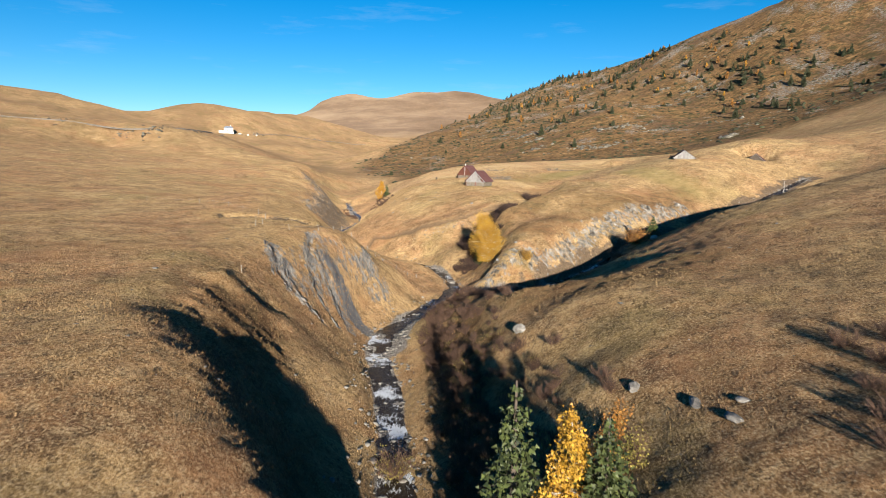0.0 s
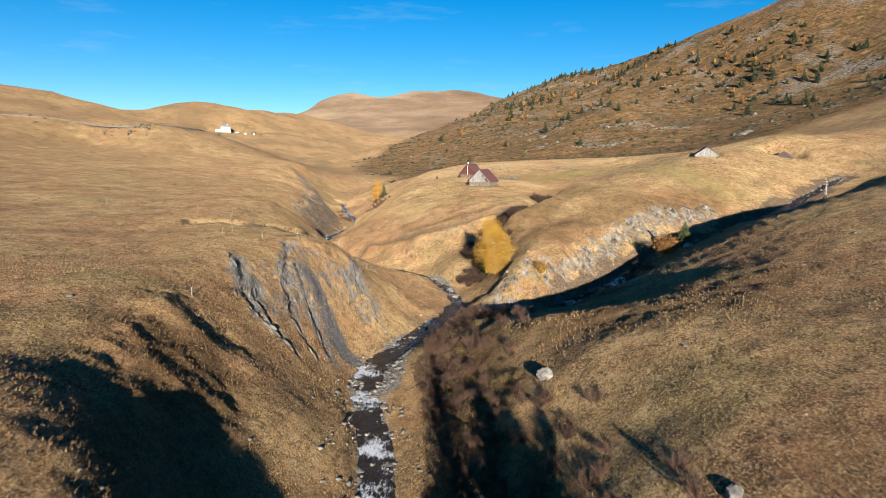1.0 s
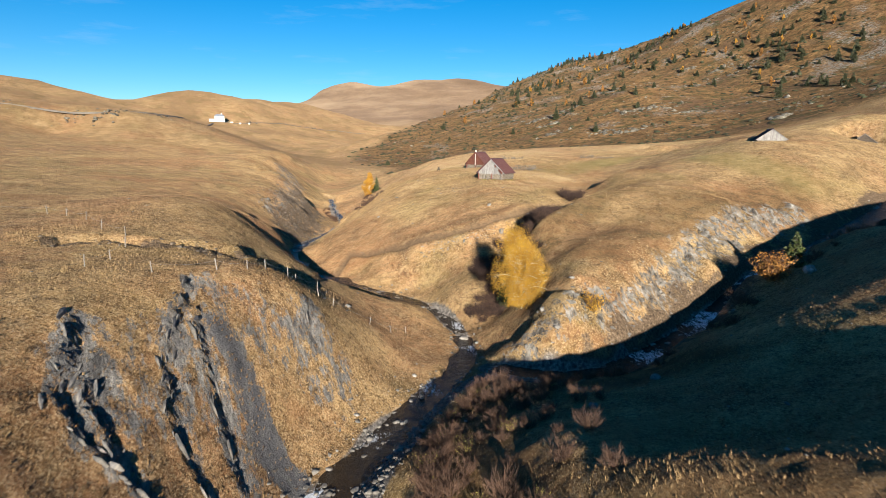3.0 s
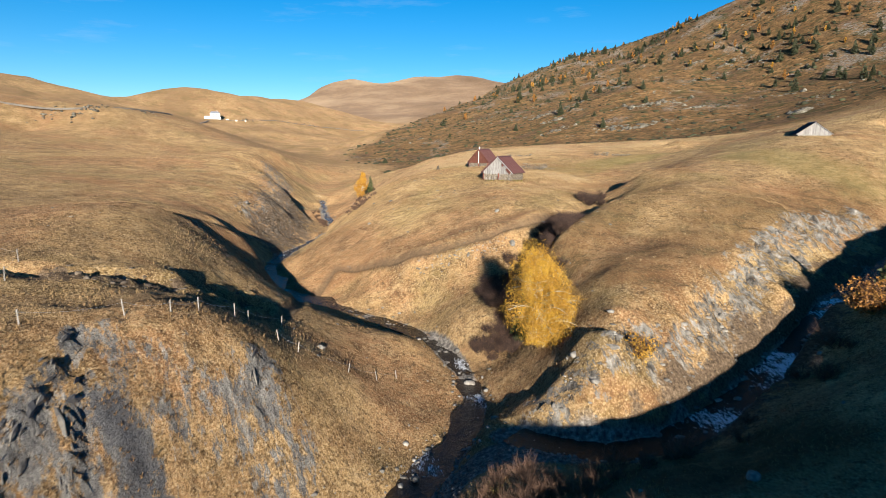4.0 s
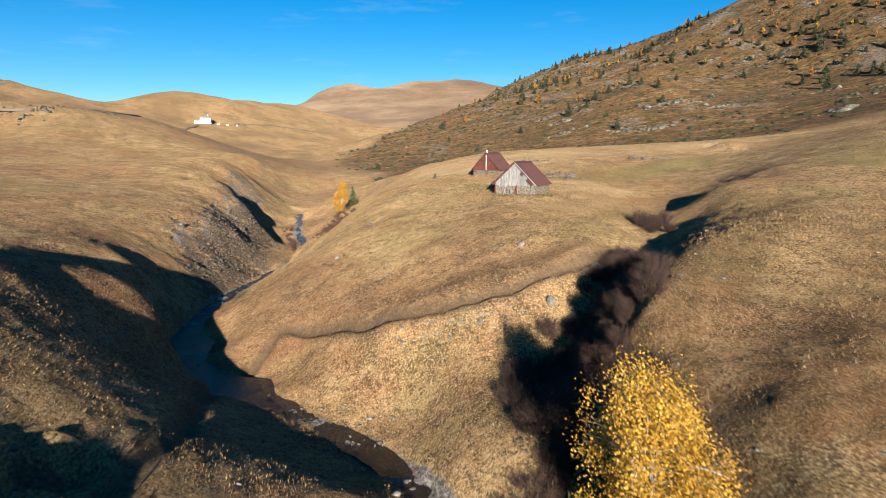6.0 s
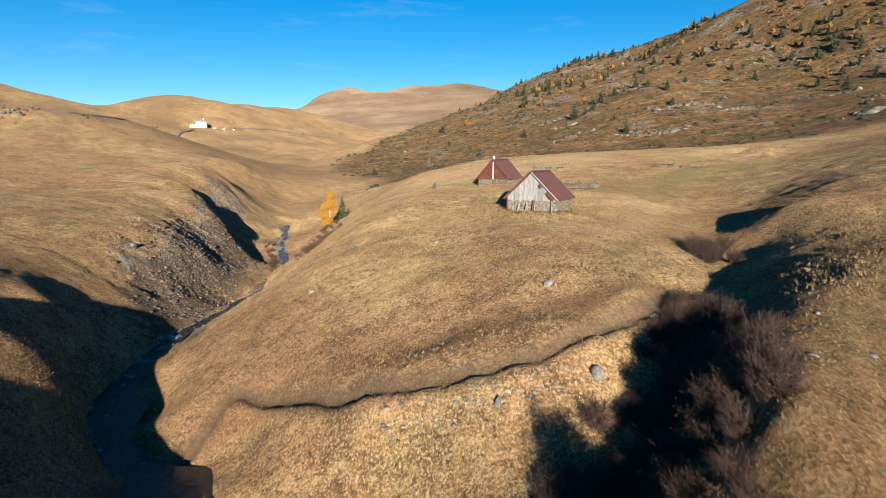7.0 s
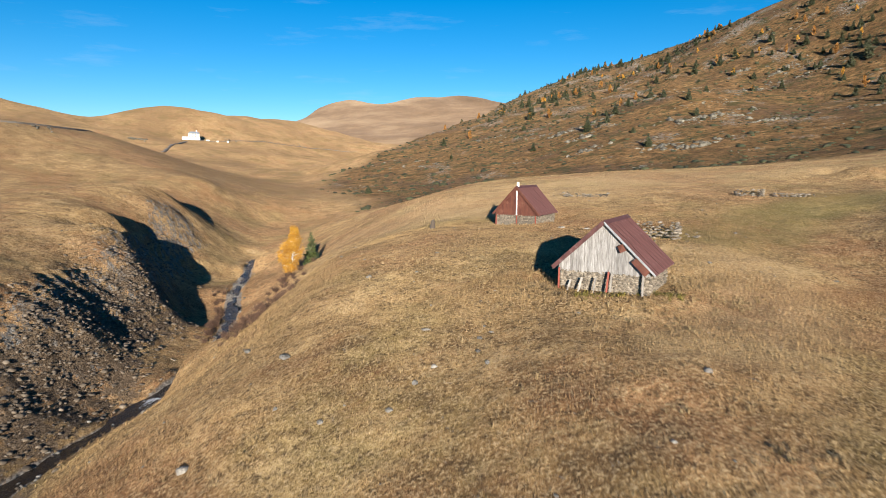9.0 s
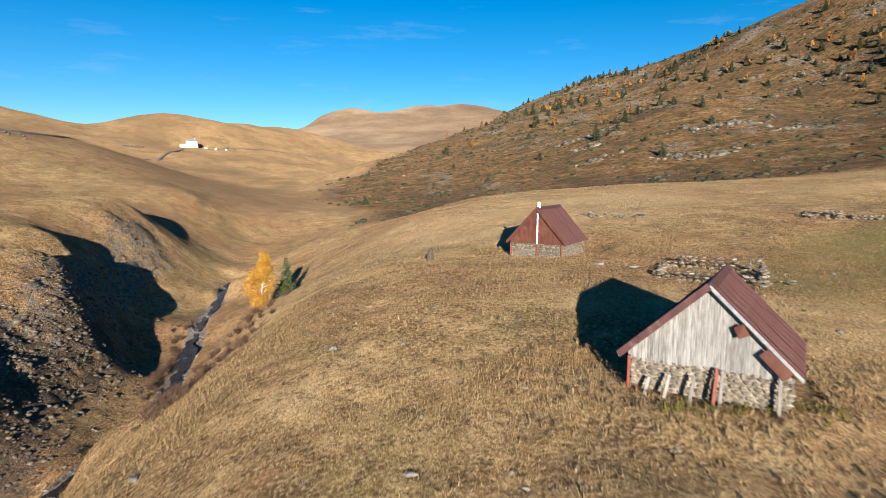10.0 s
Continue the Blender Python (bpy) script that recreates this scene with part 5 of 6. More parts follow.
shrub("willow", at_ground(8.6, 39.0), 5.2, 2.0, 27, "tall willow shrub with olive green leaves", M_TWIG, 46, M_OLIVE, 2600, 0.13)
shrub("willow", at_ground(12.5, 38.5), 2.6, 1.6, 28, "pale green willow shrub on the bank", M_TWIG, 36, M_OLIVE, 1800, 0.12)
shrub("shrub", at_ground(-4.0, 56.0), 3.0, 2.3, 29, "half-bare shrub with tan leaves leaning over the stream", M_TWIG, 44, M_OLIVE, 700, 0.12)
broadleaf("larch", at_ground(-24.0, 248.5), 7.8, 2.2, 30, "slender golden larch on the stream bank", M_GOLD, M_BARK, 13000, 0.15, 0.04, 46)
spruce("spruce", at_ground(-22.0, 254.0), 5.6, 1.5, 31, "small dark spruce beside a golden larch", M_FIR, 16, 8, 0.34, 8)
shrub("rowan", at_ground(40.0, 125.2), 3.4, 2.1, 32, "bright orange shrub in the shaded gorge", M_TWIG, 34, M_ORANGE, 2800, 0.2)
spruce("spruce", at_ground(44.5, 129.0), 5.0, 2.0, 33, "small green spruce in the shaded gorge", M_FIR, 16, 9, 0.36, 9)
shrub("birch", at_ground(16.8, 119.6), 2.4, 1.2, 34, "small yellow-leaved shrub at the foot of the cliff", M_TWIG, 22, M_YELLOW, 900, 0.15)
broadleaf("birch", at_ground(84, 152), 8.5, 0.9, 35, "leafless young birch with white stems", M_TWIG, M_BARK, 120, 0.1, 0.3, 16, 1)

gen = np.random.default_rng(91)
BANK = "purple-brown leafless shrub on the stream bank"
protos = [tagged(shrub("shrub", (0, 0, 0), 1.5, 1.0, 50 + k, BANK, M_TWIG, 20), group="shrubs on the bank") for k in range(3)]
protos.append(tagged(shrub("shrub", (0, 0, 0), 1.3, 0.9, 54, "brown shrub with a few olive leaves", M_TWIG, 18, M_OLIVE, 160, 0.09), group="shrubs on the bank"))
spots = []
while len(spots) < 340:
    y = gen.uniform(40, 108)
    x = np.interp(y, [40, 70, 90, 100, 108], [2, 0.2, -3.0, -1.0, 4.5]) + abs(gen.normal()) * np.interp(y, [40, 75, 90, 108], [5.0, 4.2, 4.2, 6.0])
    spots.append((x, y))
plant_copies(protos, spots[:150], gen, 0.6, 1.25)
joined("brush", [t.children[0] for t in protos[:3]], spots[150:], gen, 0.5, 1.1, "thicket of low purple-brown leafless brush", "brush", M_TWIG)
spots, far_bank = [], np.random.default_rng(97)
for _ in range(85):
    y = far_bank.uniform(211, 246)
    spots.append((np.interp(y, [211, 222, 236, 246], [-20.2, -19.6, -22.6, -23.5]) + far_bank.normal() * 1.5, y))
for _ in range(45):
    y = far_bank.uniform(232, 262)
    spots.append((np.interp(y, [231, 238, 246, 259], [-28.6, -30.9, -32.6, -37]) - 1.6 - abs(far_bank.normal()) * 0.9, y))
joined("brush", [t.children[0] for t in protos[:3]], spots, far_bank, 0.35, 0.8, "low russet brush along the foot of the knoll", "brush", M_TWIG)
protos = [tagged(shrub("shrub", (0, 0, 0), 3.0, 1.7, 60 + k, "large dark purple-brown shrub in the ditch", M_SHADED_TWIG, 34, M_SHADED_TWIG, 1300, 0.085), group="shrubs in the ditch") for k in range(3)]
ditch = smooth_line([p for p in LANDFORM["ditch"]], 1.0, 2)
spots = []
for _ in range(38):
    p = ditch[gen.integers(9, 36)]
    spots.append((p[0] + gen.normal() * 1.5 + 0.8, p[1] + gen.normal() * 1.5 - 0.6))
for _ in range(18):
    spots.append((gen.uniform(7, 11), gen.uniform(142, 152)))
spots += [(25.5, 177.5), (26.5, 179), (27.2, 176.8), (24.6, 179.4), (28.2, 181.5), (26.0, 181.0)]
spots += [(gen.uniform(5.6, 10.5), gen.uniform(142, 151)) for _ in range(26)]
plant_copies(protos, spots, gen, 0.6, 0.95)
plant_copies([copy_thing(protos[k], Matrix.Translation((7.5, 134, on_ground(7.5, 134)))) for k in range(2)], [(8.6, 140.5), (9.4, 143), (8.8, 145)], gen, 0.8, 1.0)
bed = smooth_line([(7.5, 140, 0), (9.0, 146, 0), (12.5, 153, 0), (16, 159.5, 0), (19, 166, 0)], 0.6, 2)
spots = []
for _ in range(250):
    k = int(len(bed) * gen.uniform() ** 1.25)
    w = np.interp(bed[k][1], [140, 150, 166], [2.0, 2.0, 0.7])
    spots.append((bed[k][0] + 0.6 + gen.normal() * w, bed[k][1] - 0.5 + gen.normal() * w))
joined("thicket", [t.children[0] for t in protos], spots, gen, 0.4, 0.72, "dense thicket of leafless shrubs filling the ditch, coloured dark for its shade", "brush", M_SHADED_TWIG)
joined("thicket", [t.children[1] for t in protos], spots[:150], gen, 0.4, 0.72, "withered leaves of the thicket in the ditch", "brush", M_TWIG)
protos = [tagged(shrub("shrub", (0, 0, 0), 1.4, 1.0, 70 + k, "reddish-brown shrub in the shaded gorge", M_TWIG, 20), group="shrubs in the gorge") for k in range(3)]
east = smooth_line(LANDFORM["east_stream"], 1.0, 2)
high_bank = [copy_thing(protos[k], Matrix.Translation((26, 37 + 3 * k, on_ground(26, 37 + 3 * k)))) for k in range(3)]
for ob in high_bank:
    tagged(ob, "tall purple-brown shrub on the grassy bank", group="shrubs on the high bank")
plant_copies(high_bank, [(26.5, 36), (29, 39), (25, 32.5), (29.4, 35), (28.5, 42), (31.5, 41), (23.5, 30), (27, 31)], gen, 1.05, 1.25)
spots = []
for _ in range(44):
    p = east[gen.integers(8, 100)]
    spots.append((p[0] + abs(gen.normal()) * 2.2 + 1.6, p[1] - abs(gen.normal()) * 2.2 - 1.8))
plant_copies(protos, spots, gen, 0.6, 1.3)

# the mountain side: larches and pines, countable one by one
y = gen.uniform(380, 1250, 9000)
x = nose(y) + 5 + gen.uniform(0, 1, 9000) ** 0.85 * np.interp(y, [345, 600, 800, 1000, 1400], [400, 380, 300, 190, 60])
high = np.clip((lie(x, y) - 34) / 60, 0, 1)
wood = np.clip(0.5 + 0.8 * fbm(x, y, 90, 3, 41), 0, 1)
keep = (gen.uniform(size=9000) < (0.01 + 0.42 * high) * wood**2.6) & ((y > 430) | (x > 150))
mountain_spots = list(zip(x[keep][:520], y[keep][:520]))
PINES = [(214, 654), (204, 675), (214, 597), (131, 484), (96, 476), (94, 444), (263, 562), (266, 552), (270, 564), (290, 554), (272, 498), (258, 511), (267, 588), (56, 1093),
         (51, 796), (73, 948), (109, 974), (88, 725), (98, 711), (110, 719), (120, 721), (129, 710), (93, 914), (167, 679), (4, 549), (81, 513), (274, 549), (246, 607)]
LARCHES = [(190, 983), (186, 912), (153, 783), (147, 722), (193, 704), (223, 722), (274, 646), (236, 637), (265, 618), (237, 535), (256, 575), (273, 577), (266, 540), (280, 548),
           (301, 556), (291, 613), (284, 636), (257, 624), (19, 643), (179, 761), (245, 616), (104, 836), (276, 663), (278, 519)]


far_trees = [
    spruce("pine", (0, 0, 0), 9.0, 2.3, 80, "dark green pine on the rocky mountainside", M_PINE, 12, 8, 0.85, 9),
    spruce("pine", (0, 0, 0), 6.5, 2.3, 82, "stout dark pine on the rocky mountainside", M_PINE, 10, 8, 0.85, 9),
    broadleaf("larch", (0, 0, 0), 6.5, 1.9, 81, "orange autumn larch on the rocky mountainside", M_ORANGE, M_DARKBARK, 1300, 0.46, 0.10, 12),
    spruce("pine", (0, 0, 0), 5.0, 2.1, 84, "small dark pine on the rocky mountainside", M_PINE, 9, 7, 0.8, 9),
    spruce("pine", (0, 0, 0), 7.5, 2.0, 85, "slim dark pine on the rocky mountainside", M_PINE, 11, 8, 0.8, 9),
    broadleaf("larch", (0, 0, 0), 6.0, 1.8, 83, "golden autumn larch on the rocky mountainside", M_GOLD, M_DARKBARK, 1300, 0.44, 0.10, 12),
    spruce("pine", (0, 0, 0), 4.2, 1.8, 86, "low bushy pine among the mountain rocks", M_PINE, 8, 7, 0.8, 8),
]
for t in far_trees:
    tagged(t, group="trees on the mountainside")
mountain_spots.sort(key=lambda p: p[1])
plant_copies([far_trees[k] for k in (0, 4, 1, 3, 6)], PINES + [(gen.uniform(235, 330), gen.uniform(430, 640)) for _ in range(46)] + mountain_spots[0:260:2], gen, 0.68, 1.04)
plant_copies([far_trees[k] for k in (2, 5)], LARCHES + mountain_spots[101:260:5], gen, 0.8, 1.12)
far_spots = mountain_spots[3:260:4] + mountain_spots[260:]
low_pine = [spruce("pine", (0, 0, 0), 6.0, 2.0, 87 + k, "small dark pine on the rocky mountainside", M_PINE, 7, 6, 0.95, 7) for k in range(2)]
joined("pine_wood", [next(c for c in t.children if c.name.startswith("crown")) for t in low_pine], far_spots[0::2], gen, 0.5, 1.4, "scattered small dark pines on the mountainside", "trees", M_PINE)
plant_copies(low_pine, far_spots[0:6:3], gen, 0.6, 0.8)
joined("larch_wood", [next(c for c in far_trees[k].children if c.name.startswith("crown")) for k in (2, 5)], far_spots[1::5], gen, 0.5, 1.0, "scattered small orange larches on the mountainside", "trees", M_ORANGE)

# ---- stones, fences, grass ----
def boulder(name, x, y, size, seed, label, material=None, flat=0.6):
    bm = stone_shape(seed, flat, True)
    bmesh.ops.subdivide_edges(bm, edges=list(bm.edges), cuts=1, use_grid_fill=True)
    g = np.random.default_rng(seed)
    for v in bm.verts:
        v.co += Vector(g.normal(size=3) * 0.008)
        v.co = Vector((v.co.x * size[0], v.co.y * size[1], v.co.z * size[2] / flat))
    ob = part(name, bm, material or M_STONE)
    ob.location, ob.rotation_euler = (x, y, on_ground(x, y) + 0.12 * size[2]), (0, 0, g.uniform(0, 6))
    return tagged(ob, label, "boulder")


for k, (x, y, sx, sy, sz) in enumerate([(9.3, 68.0, 2.0, 1.6, 1.5), (15.4, 46.3, 1.6, 1.1, 0.9), (17.9, 41.2, 2.0, 1.0, 0.6), (18.9, 37.5, 1.7, 1.0, 0.6), (20.2, 39.2, 1.2, 0.8, 0.5),
                                        (8.5, 168.5, 0.9, 0.5, 0.9), (9.9, 157.5, 1.0, 0.8, 1.3), (3.5, 156.6, 0.6, 0.5, 0.9), (-10.7, 192.9, 1.1, 0.8, 0.5), (42.6, 122.2, 2.6, 1.8, 1.2),
                                        (12.8, 221.6, 1.0, 0.8, 0.3), (15.1, 219.7, 1.1, 0.8, 0.3), (-44.0, 206.4, 1.6, 1.2, 0.9), (-11.8, 126.0, 1.0, 0.8, 0.6), (15.1, 162.5, 1.0, 0.7, 0.5),
                                        (18.5, 103.0, 1.2, 0.9, 0.7), (11.5, 96.0, 1.1, 0.9, 0.8), (2.8, 131.6, 1.4, 1.1, 0.9), (-6.5, 204.5, 0.6, 0.5, 0.4), (-1.7, 185.4, 0.5, 0.4, 0.3),
                                        (-2.9, 183.2, 0.5, 0.35, 0.3), (-0.7, 186.5, 0.4, 0.3, 0.3), (2.2, 185.6, 0.5, 0.3, 0.25), (-6.6, 184.0, 0.45, 0.35, 0.3), (-9.6, 186.3, 0.45, 0.3, 0.25),
                                        (-14.0, 184.1, 0.9, 0.7, 0.5), (-14.6, 197.4, 0.6, 0.5, 0.4), (-1.3, 191.7, 0.7, 0.3, 0.25), (2.0, 189.4, 0.4, 0.3, 0.25)]):
    boulder("boulder", x, y, (sx, sy, sz), 100 + k, "pale lichened boulder lying in dry grass", flat=0.7)

# ribs of slate run down the bank: broken angular blocks, half buried
def slate_rib(line, tall, seed):
    g = np.random.default_rng(seed)
    way = smooth_line(line, 0.33, 1)
    shapes = []
    for k in range(6):
        bm = stone_shape(seed * 7 + k, 0.8)
        me = bpy.data.meshes.new("block")
        bm.to_mesh(me)
        bm.free()
        me.materials.append(M_SLATE)
        shapes.append(me)
    top = tagged(empty("slate_rib", (*line[0], on_ground(*line[0]))), "broken grey slate rib running steeply down the bank", "rock", group="slate ribs")
    for k, p in enumerate(way):
        if math.sin(k * 0.55 + seed) < -0.6:
            continue
        d = way[min(k + 1, len(way) - 1)] - way[max(k - 1, 0)]
        a = math.atan2(d[1], d[0]) + g.normal() * 0.25
        q = p + g.normal(size=2) * 0.35 - np.array([0.4, 0.3])
        r = 0.25 + 0.75 * g.uniform() ** 2
        size = np.array([2.3 * r, 0.42 * r, 1.1 * tall * r]) * g.uniform(0.8, 1.25, 3)
        fall = on_ground(q[0] + 0.5 * math.cos(a), q[1] + 0.5 * math.sin(a)) - on_ground(q[0] - 0.5 * math.cos(a), q[1] - 0.5 * math.sin(a))
        ob = new("block", shapes[g.integers(6)])
        ob.parent = top
        turn = Euler((g.normal() * 0.2, -math.atan(fall), a), "XYZ")
        ob.matrix_basis = Matrix.LocRotScale(Vector((q[0], q[1], on_ground(*q) + 0.05 * tall)) - top.location, turn, size)
    return top


for k, line in enumerate(CRACKS):
    slate_rib(line, (1.0, 0.7, 1.0, 0.8, 0.8)[k], 140 + k)


def scatter_stones(name, spots, sizes, material, label, seed, kinds=8, flat=0.6):
    """Many stones joined into one mesh."""
    g = np.random.default_rng(seed)
    shapes = []
    for k in range(kinds):
        bm = stone_shape(seed + k, flat)
        bm.verts.ensure_lookup_table()
        shapes.append((np.array([v.co for v in bm.verts]), np.array([[v.index for v in f.verts] for f in bm.faces])))
        bm.free()
    s = Soup()
    for (x, y, z), r in zip(spots, sizes):
        v, f = shapes[g.integers(kinds)]
        a = g.uniform(0, 6.28)
        w = v * r * g.uniform(0.5, 1.5, 3)
        s.add(np.stack([w[:, 0] * math.cos(a) - w[:, 1] * math.sin(a) + x, w[:, 0] * math.sin(a) + w[:, 1] * math.cos(a) + y, w[:, 2] + z], 1), f)
    return tagged(s.ob(name, material), label, "stones", kind="stuff")


spots, sizes = [], []
main = smooth_line([p for p in LANDFORM["main_stream"] if 30 < p[1] < 345], 0.8)
def by_stream(count, lo, hi, spread, big, power):
    """Stones strewn along the stream between two distances up the valley."""
    run = main[(main[:, 1] > lo) & (main[:, 1] < hi)]
    for _ in range(count):
        p = run[gen.integers(len(run))] + np.r_[gen.normal(size=2) * spread, 0]
        spots.append((p[0], p[1], on_ground(p[0], p[1]) + 0.04))
        sizes.append(0.14 + big * gen.uniform() ** power)
by_stream(1500, 40, 118, 2.0, 0.75, 3.5)
by_stream(260, 118, 186, 1.3, 0.7, 3.5)
by_stream(620, 186, 330, 0.8, 0.6, 3.5)
for _ in range(900):
    u = gen.uniform(0, 4)
    bar = np.array([(-6.4, 88), (-5.6, 98), (-3, 105), (2, 111.5), (11, 114.5)])
    k = min(3, int(u))
    p = bar[k] + (bar[k + 1] - bar[k]) * (u - k) + gen.normal(size=2) * 1.2
    spots.append((p[0], p[1], on_ground(*p) + 0.03))
    sizes.append(0.12 + 0.4 * gen.uniform() ** 2.5)
for _ in range(260):
    p = east[gen.integers(len(east))] + np.r_[gen.normal(size=2) * 1.4, 0]
    spots.append((p[0], p[1], on_ground(p[0], p[1]) + 0.05))
    sizes.append(0.25 + 0.8 * gen.uniform() ** 2)

scatter_stones("stream_stones", spots, sizes, M_STONE, "grey stones and gravel along the stream bed", 200)

# flat slabs that can be told apart on the bar and in the rapids
slabs = []
for k in range(7):
    bm = stone_shape(330 + k, 0.42, True)
    me = bpy.data.meshes.new("stone")
    bm.to_mesh(me)
    bm.free()
    me.materials.append(M_STONE)
    slabs.append(me)
for k in range(150):
    if k < 95:
        u = gen.uniform(0, 2.6)
        i = int(u)
        p = np.array([(-6.6, 88), (-6.0, 98), (-3.4, 105), (1, 111)])[i : i + 2]
        p = p[0] + (p[1] - p[0]) * (u - i) + gen.normal(size=2) * 1.1
    else:
        p = main[gen.integers(10, 110)][:2] + gen.normal(size=2) * 1.3
    ob = new("stone", slabs[k % 7])
    r = 0.25 + 0.8 * gen.uniform() ** 2.4
    ob.matrix_world = Matrix.LocRotScale((p[0], p[1], on_ground(*p) + 0.12 * r), Euler((gen.normal() * 0.12, gen.normal() * 0.12, gen.uniform(0, 6.28))), (r * gen.uniform(0.8, 1.4), r, r))
    tagged(ob, "flat grey slate stone beside the rapids", "stone", group="stones on the gravel bar")

spots, sizes = [], []
for _ in range(150):
    p = np.array(SCARP)
    k = gen.integers(5)
    q = p[k] + (p[k + 1] - p[k]) * gen.uniform() + gen.normal(size=2) * 1.6
    spots.append((q[0], q[1], on_ground(*q)))
    sizes.append(0.15 + 0.8 * gen.uniform() ** 3)
for _ in range(5600):
    bank = SCREE if gen.uniform() < 0.6 else SHALE
    k = gen.integers(len(bank) - 1)
    p = np.array(bank[k]) + (np.array(bank[k + 1]) - bank[k]) * gen.uniform() + gen.normal(size=2) * 3.4
    spots.append((p[0], p[1], on_ground(*p)))
    sizes.append(0.12 + 0.75 * gen.uniform() ** 3.5)
scatter_stones("scree_stones", spots, sizes, M_SHALE, "brown shale blocks on the eroded bank", 220, flat=0.5)

spots, sizes = [], []
for _ in range(420):
    x, y = gen.uniform(-45, 55), gen.uniform(40, 250)
    spots.append((x, y, on_ground(x, y)))
    sizes.append(0.15 + 0.45 * gen.uniform() ** 3)
track = smooth_line(TRACK, 0.5, 3)
for _ in range(190):
    p = track[gen.integers(0, len(track))]
    while not (-4 < p[0] < 9 and p[1] > 155):
        p = track[gen.integers(0, len(track))]
    x, y = p[0] + gen.normal() * 0.9, p[1] - 1.4 - abs(gen.normal()) * 0.9
    spots.append((x, y, on_ground(x, y)))
    sizes.append(0.12 + 0.45 * gen.uniform() ** 3)
for _ in range(260):
    k = gen.integers(len(CLIFF) - 1)
    p = np.array(CLIFF[k]) + (np.array(CLIFF[k + 1]) - CLIFF[k]) * gen.uniform() + gen.normal(size=2) * 1.3
    spots.append((p[0], p[1], on_ground(*p)))
    sizes.append(0.25 + 0.8 * gen.uniform() ** 3)
scatter_stones("field_stones", spots, sizes, M_STONE, "small pale stones scattered in the dry grass", 240)

# crags and low juniper on the mountain
OUTCROPS = [(134, 619), (141, 615), (128, 475), (121, 479), (139, 479), (147, 474), (160, 459), (153, 451), (115, 431), (106, 428), (72, 498), (72, 535),
            (70, 464), (101, 542), (217, 570), (233, 593), (211, 617), (198, 559), (201, 441), (171, 373), (98, 439), (53, 570), (60, 550), (236, 569)]
cy = gen.uniform(385, 1300, 900)
cx = nose(cy) + 10 + gen.uniform(0, 1, 900) * np.interp(cy, [350, 600, 800, 1000, 1300], [380, 380, 290, 180, 70])
keep = gen.uniform(size=900) < 0.16 + 0.8 * regions(cx, cy)["rock"]
spots, sizes = [], []
for u, v in list(zip(cx[keep], cy[keep]))[:330]:
    many, wide = gen.integers(5, 22), gen.uniform(2.5, 9)
    for _ in range(many):
        x, y = u + gen.normal() * wide, v + gen.normal() * wide * 0.5
        spots.append((x, y, on_ground(x, y) + 0.1))
        sizes.append(0.7 + 3.4 * gen.uniform() ** 2.5)
        spots[-1] = (x, y, spots[-1][2] - 0.16 * sizes[-1])
for u, v in OUTCROPS:
    for _ in range(gen.integers(14, 34)):
        x, y = u + gen.normal() * 5.5, v + gen.normal() * 2.6
        sizes.append(0.9 + 5.0 * gen.uniform() ** 2.4)
        spots.append((x, y, on_ground(x, y) - 0.10 * sizes[-1]))
for u, v, many, wide in ((-163, 361, 46, 5), (-178, 356, 34, 5), (-205, 349, 16, 6), (-235, 342, 12, 6), (-150, 380, 14, 6), (-343, 852, 40, 6), (-300, 1022, 16, 5), (-230, 1152, 14, 6)):
    for _ in range(many):
        x, y = u + gen.normal() * wide * 0.7, v + gen.normal() * wide
        spots.append((x, y, on_ground(x, y) + 0.4))
        sizes.append((0.6 if v < 500 else 1.2) + (1.6 if v < 500 else 2.5) * gen.uniform() ** 2)
scatter_stones("crags", spots, sizes, M_CRAG, "grey lichened rock outcrops on the mountainside", 260, flat=0.6)
y = gen.uniform(335, 1300, 15000)
x = nose(y) + gen.uniform(0, 1, 15000) * np.interp(y, [335, 600, 800, 1000, 1300], [400, 390, 310, 220, 90])
keep = (fbm(x, y, 45, 3, 44) > gen.uniform(-0.6, 0.24, 15000)) & (y > np.interp(x, [-20, 10, 40, 110, 200], [345, 322, 322, 326, 335]) + 8)
spots = [(u, v, on_ground(u, v)) for u, v in zip(x[keep], y[keep])]
sizes = 0.7 + 3.4 * gen.uniform(size=len(spots)) ** 2.6
low_scrub = scatter_stones("scrub", spots, sizes, M_JUNIPER, "low dark juniper and heath cushions on the mountainside", 280, flat=0.55)


def fence(spots, tall, seed, label):
    g = np.random.default_rng(seed)
    top = tagged(empty("fence", (0, 0, 0)), label, "fence")
    heads = []
    for x, y in spots:
        bm = bmesh.new()
        h = tall * g.uniform(0.85, 1.15)
        bmesh.ops.create_cone(bm, segments=7, radius1=0.055, radius2=0.045, depth=h + 0.4, cap_ends=True, matrix=Matrix.Translation((0, 0, h / 2 - 0.2)))
        ob = part("post", bm, M_POST, top)
        ob.location, ob.rotation_euler = (x, y, on_ground(x, y)), (g.normal() * 0.07, g.normal() * 0.07, 0)
        heads.append(np.array([x, y, on_ground(x, y) + h * 0.8]))
    s = Soup()
    for a, b in zip(heads, heads[1:]):
        t = np.linspace(0, 1, 6)[:, None]
        s.tube(a + (b - a) * t - np.array([0, 0, 0.25]) * (4 * t * (1 - t)), [0.008] * 6, 3)
    if s.v:
        s.ob("wire", M_ZINC, top)
    return top


